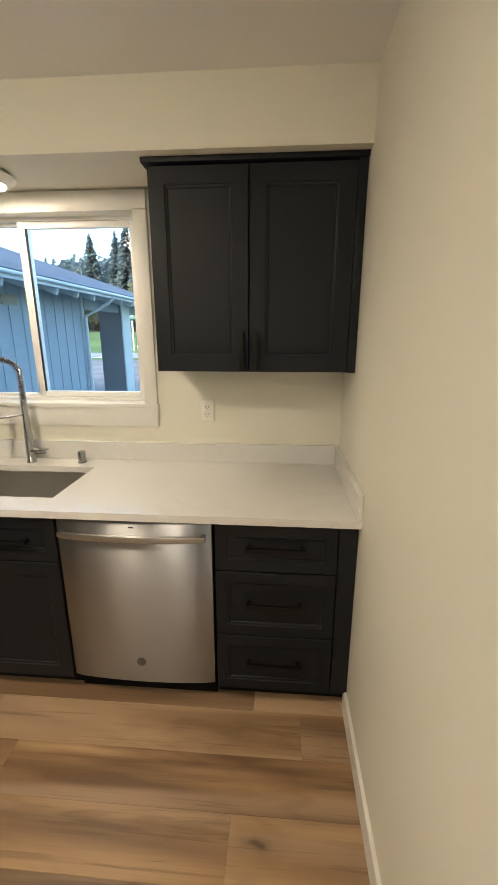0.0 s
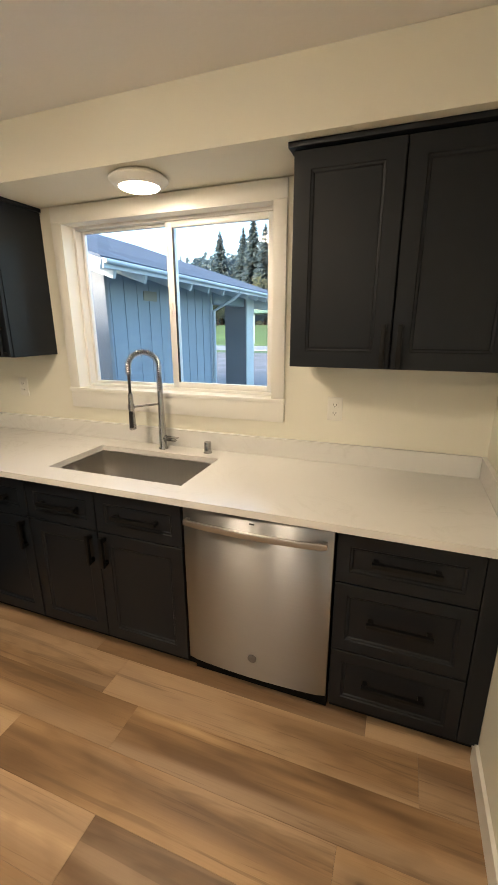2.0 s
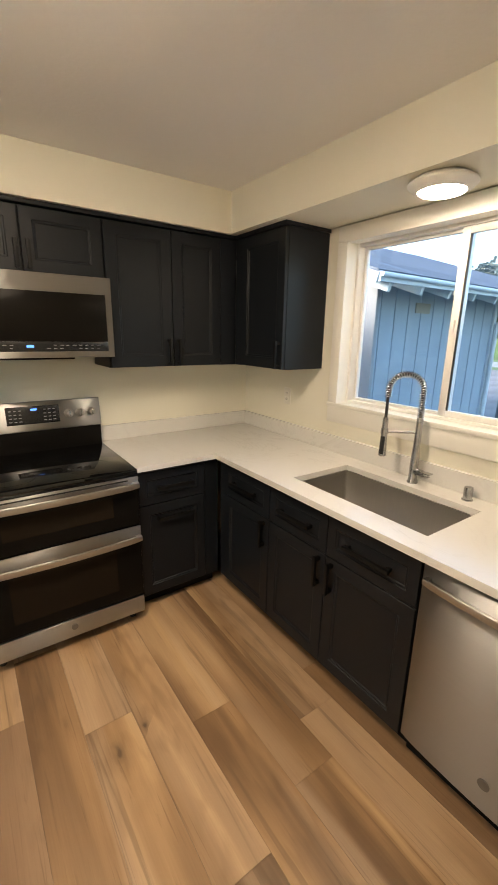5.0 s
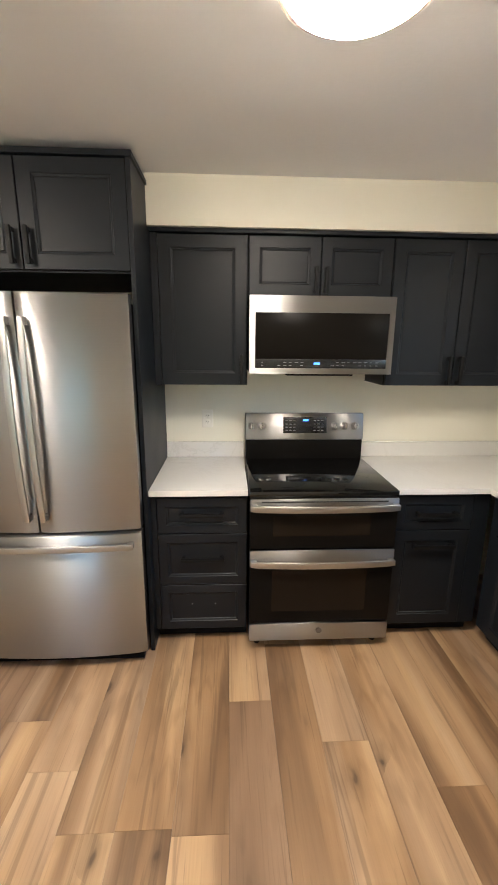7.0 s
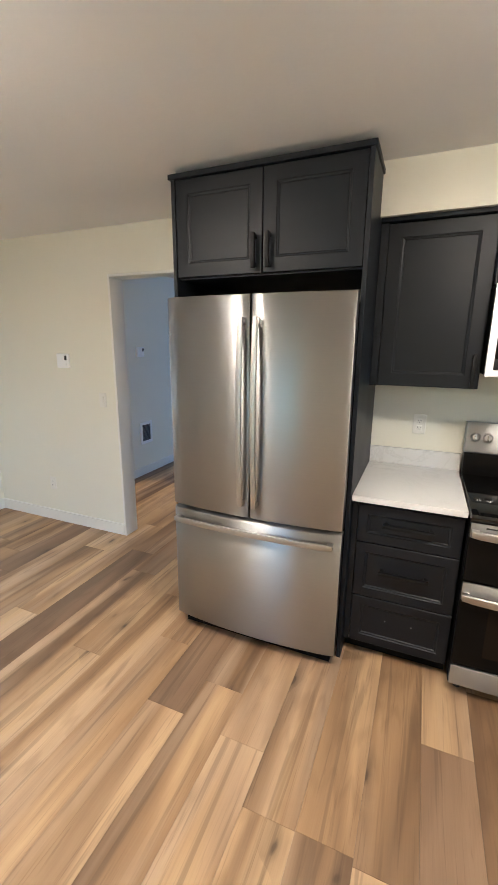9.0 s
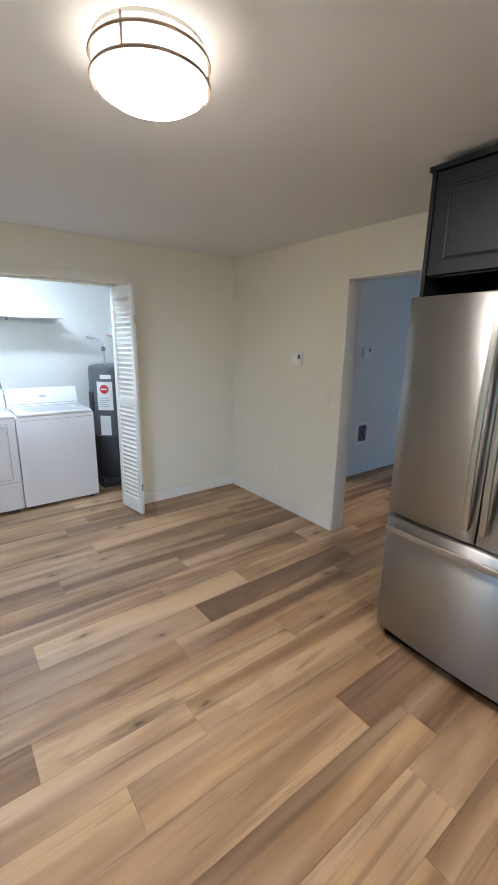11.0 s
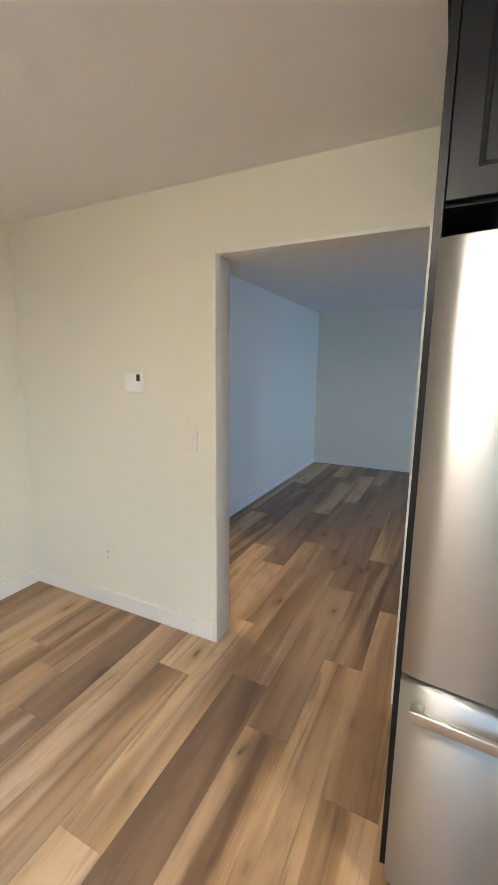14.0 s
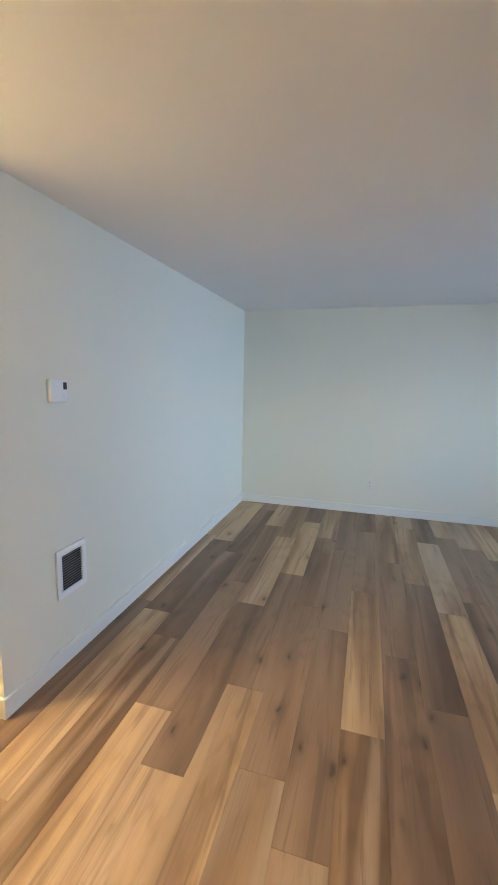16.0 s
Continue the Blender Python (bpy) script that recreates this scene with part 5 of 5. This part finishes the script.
part("porch_beam", boxed(GX - 0.15, GX + 0.05, GY1, RYE - 0.1, eave - 0.28, eave - 0.03), SIDING, gar, smooth=0)


def conifer(name, x, y, h, seed, label):
    rnd = random.Random(seed)
    root = thing(name, pose(x, y, GZ + 1.9), label, "tree", "dark conifers on the hillside")
    part("trunk", lathe([(h * 0.016, 0), (h * 0.010, h * 0.5), (h * 0.002, h * 0.98)], 8), BARK, root)
    vs, fs = [], []
    n = 1700
    for i in range(n):
        t = rnd.random() ** 0.8
        z = h * (0.10 + 0.90 * t)
        reach = h * 0.20 * (1 - t) ** 0.75 * rnd.uniform(0.45, 1.12) + h * 0.006
        a = rnd.uniform(0, 2 * math.pi)
        d = Vector((math.cos(a), math.sin(a), 0))
        s = Vector((-d.y, d.x, 0))
        droop = reach * rnd.uniform(0.15, 0.5)
        for f0, f1 in ((0.05, 0.55), (0.45, 1.0)):
            b = len(vs)
            wdt = reach * rnd.uniform(0.12, 0.24)
            p0 = d * reach * f0 + Vector((0, 0, z - droop * f0))
            p1 = d * reach * f1 + Vector((0, 0, z - droop * f1))
            turn = rnd.uniform(-1.1, 1.1)
            wide = (s * math.cos(turn) + Vector((0, 0, math.sin(turn)))) * wdt
            vs += [p0, (p0 + p1) / 2 + wide, p1, (p0 + p1) / 2 - wide]
            fs += [(b, b + 1, b + 2), (b, b + 2, b + 3)]
    me = bpy.data.meshes.new("crown")
    me.from_pydata([tuple(v) for v in vs], [], fs)
    me.materials.append(HAZY_NEEDLE)
    c = new("crown", me)
    c.parent = root
    tagged(c, kind="stuff")
    return root


def broadleaf(name, x, y, h, seed, label):
    rnd = random.Random(seed)
    root = thing(name, pose(x, y, GZ + 1.9), label, "tree", "autumn trees behind the field")
    limbs = tube([(0, 0, 0), (0.02 * h, 0, 0.2 * h), (0, 0.02 * h, 0.5 * h)], 0.02 * h, 7)
    for k in range(5):
        a = k * 1.3
        tube([(0, 0, 0.25 * h + 0.04 * h * k), (0.16 * h * math.cos(a), 0.16 * h * math.sin(a), 0.55 * h + 0.05 * h * k)], 0.008 * h, 5, limbs)
    part("trunk", limbs, BARK, root)
    blobs = [(Vector((rnd.gauss(0, 0.16) * h, rnd.gauss(0, 0.16) * h, (0.50 + rnd.uniform(-0.22, 0.34)) * h)), rnd.uniform(0.10, 0.19) * h) for _ in range(14)]
    vs, fs = [], []
    for i in range(1500):
        c, r = blobs[i % len(blobs)]
        p = c + Vector((rnd.gauss(0, 1), rnd.gauss(0, 1), rnd.gauss(0, 0.8))).normalized() * r * rnd.uniform(0.5, 1.05)
        u = Vector((rnd.gauss(0, 1), rnd.gauss(0, 1), rnd.gauss(0, 1))).normalized()
        w = u.orthogonal().normalized()
        q = h * rnd.uniform(0.012, 0.026)
        b = len(vs)
        vs += [p - u * q, p + w * q * 0.7, p + u * q, p - w * q * 0.7]
        fs.append((b, b + 1, b + 2, b + 3))
    me = bpy.data.meshes.new("crown")
    me.from_pydata([tuple(v) for v in vs], [], fs)
    me.materials.append(LEAF)
    c = new("crown", me)
    c.parent = root
    tagged(c, kind="stuff")
    return root


rnd = random.Random(11)
# trees spread behind the field, seen through the sink window
for i in range(26):
    a = radians(8 + 33 * (i + rnd.uniform(-0.4, 0.4)) / 26)
    dist = rnd.uniform(72, 96)
    tall = rnd.uniform(17, 20) if i in (8, 9, 10, 12) else 14.0 if i == 16 else rnd.uniform(6, 9.5)
    conifer("conifer", -dist * math.sin(a), dist * math.cos(a), tall, 100 + i, "tall conifer on the far hillside, tinted blue-grey for haze")
for i in range(18):
    a = radians(5 + 38 * (i + rnd.uniform(-0.4, 0.4)) / 18)
    dist = rnd.uniform(58, 70)
    broadleaf("broadleaf_tree", -dist * math.sin(a), dist * math.cos(a), rnd.uniform(5, 8.5), 300 + i, "olive and yellow autumn tree beyond the field")

# the wooded hillside behind
for wood, count, leafage, low in (("far_woods", 30000, HAZY_NEEDLE, 0.0), ("autumn_woods", 16000, LEAF, 0.0)):
    vs, fs = [], []
    for i in range(count):
        az = rnd.uniform(-2, 48)
        dist = rnd.uniform(104, 122) if leafage is HAZY_NEEDLE else rnd.uniform(97, 104)
        top = 11.0 + max(0.0, 40 - az) * 0.36
        top *= 1.0 + 0.16 * noise.noise(Vector((az * 0.22, 0, 0))) + 0.14 * noise.noise(Vector((az * 1.1, 3, 0)))
        if leafage is LEAF:
            top *= 0.66 + 0.2 * noise.noise(Vector((az * 0.6, 9, 0)))
        a = radians(az)
        p = Vector((-dist * math.sin(a), dist * math.cos(a), GZ + 1.5 + top * rnd.random() ** 0.7))
        u = Vector((rnd.gauss(0, 1), rnd.gauss(0, 1), rnd.gauss(0, 1))).normalized()
        w = u.orthogonal().normalized()
        q = rnd.uniform(0.25, 0.65)
        b = len(vs)
        vs += [p - u * q, p + w * q * 0.7, p + u * q, p - w * q * 0.7]
        fs.append((b, b + 1, b + 2, b + 3))
    me = bpy.data.meshes.new(wood)
    me.from_pydata([tuple(v) for v in vs], [], fs)
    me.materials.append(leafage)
    tagged(new(wood, me), "dense mixed woods on the far hillside", "woods", "", "stuff")

# far carport and mailbox
port = thing("carport", pose(-13.2, 43.0, GZ), "small open carport with a teal metal roof across the road", "carport")
part("roof", boxed(-2.4, 2.4, -1.8, 1.8, 3.2, 3.9, 0.05), TEAL, port, "teal metal roof")
for x in (-2.2, 2.2):
    for y in (-1.6, 1.6):
        part("post", boxed(x - 0.06, x + 0.06, y - 0.06, y + 0.06, 0.0, 3.2), PALE, port)
mail = thing("mailbox", pose(-9.15, 31.5, GZ), "dark mailbox on a wooden post by the road", "mailbox")
part("post", boxed(-0.06, 0.06, -0.06, 0.06, 0.0, 1.1), BARK, mail)
bm = boxed(-0.13, 0.13, -0.26, 0.26, 1.1, 1.36, 0.05)
part("box", bm, TANKDARK, mail)
part("arm", boxed(-0.06, 0.36, -0.04, 0.04, 0.95, 1.03), BARK, mail)

# ---- the floor ----
structure("floor", slab([LW - 0.05, HX - 0.05, XW - 0.06, -2.05, XE + 0.1], [-5.0, CB - 0.05, LS - 0.1, YN + 0.1], {(0, 0), (0, 1), (2, 0), (3, 0), (2, 1)} - {(2, 1)}, -0.06, -0.008), SUBFLOOR, "oak-look plank floor with dark joints", "floor")
floor = bpy.data.objects["floor"]
ROW, EDGE, LONG = 0.197, 0.109, 1.32
START = {-17: -0.545, -15: -4.615, -14: -3.20, -13: -0.317, -12: 0.197, -11: -0.84, -10: -0.057, -9: -0.945, -8: -0.702, -7: 0.054, -6: -0.552, -5: -0.201, -4: -1.142, -1: -0.903, 1: -0.883, 2: -1.415, 4: -1.20, 5: -0.455, 6: -1.003, 7: -0.562, 8: -0.755, -16: 0.04}
BROWN = {(-9, -0.945), (-10, 1.263), (-17, -0.545), (-4, -1.142), (2, -0.095), (-13, -1.637), (-7, -5.226), (-8, -3.342), (-5, -4.161), (-6, -4.512), (-12, -3.763)}
plank_mesh = {}


def plank(x0, x1, y0, y1, dark):
    w, d = round(x1 - x0, 3), round(y1 - y0, 3)
    if w < 0.02 or d < 0.01:
        return
    key = (w, d, dark)
    if key not in plank_mesh:
        c = 0.0007
        rings = [(0.0003, -0.008), (0.0003, -c), (c, 0.0)]
        bm = bmesh.new()
        loops = [[bm.verts.new((a, b, z)) for a, b in ((i, i), (w - i, i), (w - i, d - i), (i, d - i))] for i, z in rings]
        for p, q in zip(loops, loops[1:]):
            for i in range(4):
                j = (i + 1) % 4
                bm.faces.new((p[i], p[j], q[j], q[i]))
        bm.faces.new(loops[-1])
        plank_mesh[key] = mesh_of(bm, "plank", OAKDARK if dark else OAK)
    ob = new("plank", plank_mesh[key])
    ob.parent = floor
    ob.matrix_local = Matrix.Translation((x0, y0, 0))


pr = random.Random(7)
for k in range(-26, 13):
    y0, y1 = EDGE + ROW * k, EDGE + ROW * (k + 1)
    ym = (y0 + y1) / 2
    left, right = LW, XE + 0.02
    if ym < LS:
        left = HX
    if ym < YS:
        left = HX if ym > -4.9 else 9
    if y1 > YN:
        y1 = YN
    start = START.get(k, None)
    if start is None:
        start = pr.uniform(0, LONG)
    x = start + LONG * math.ceil((right - start) / LONG)
    while x > left:
        a, b = max(x - LONG, left), min(x, right)
        if b > a:
            dark = any(k == kk and abs(x - xx) < 0.2 for kk, xx in BROWN) or ((k, round(x, 2)) not in BROWN and x < -2.7 and pr.random() < 0.48)
            plank(a, b, y0, y1, dark)
        x -= LONG
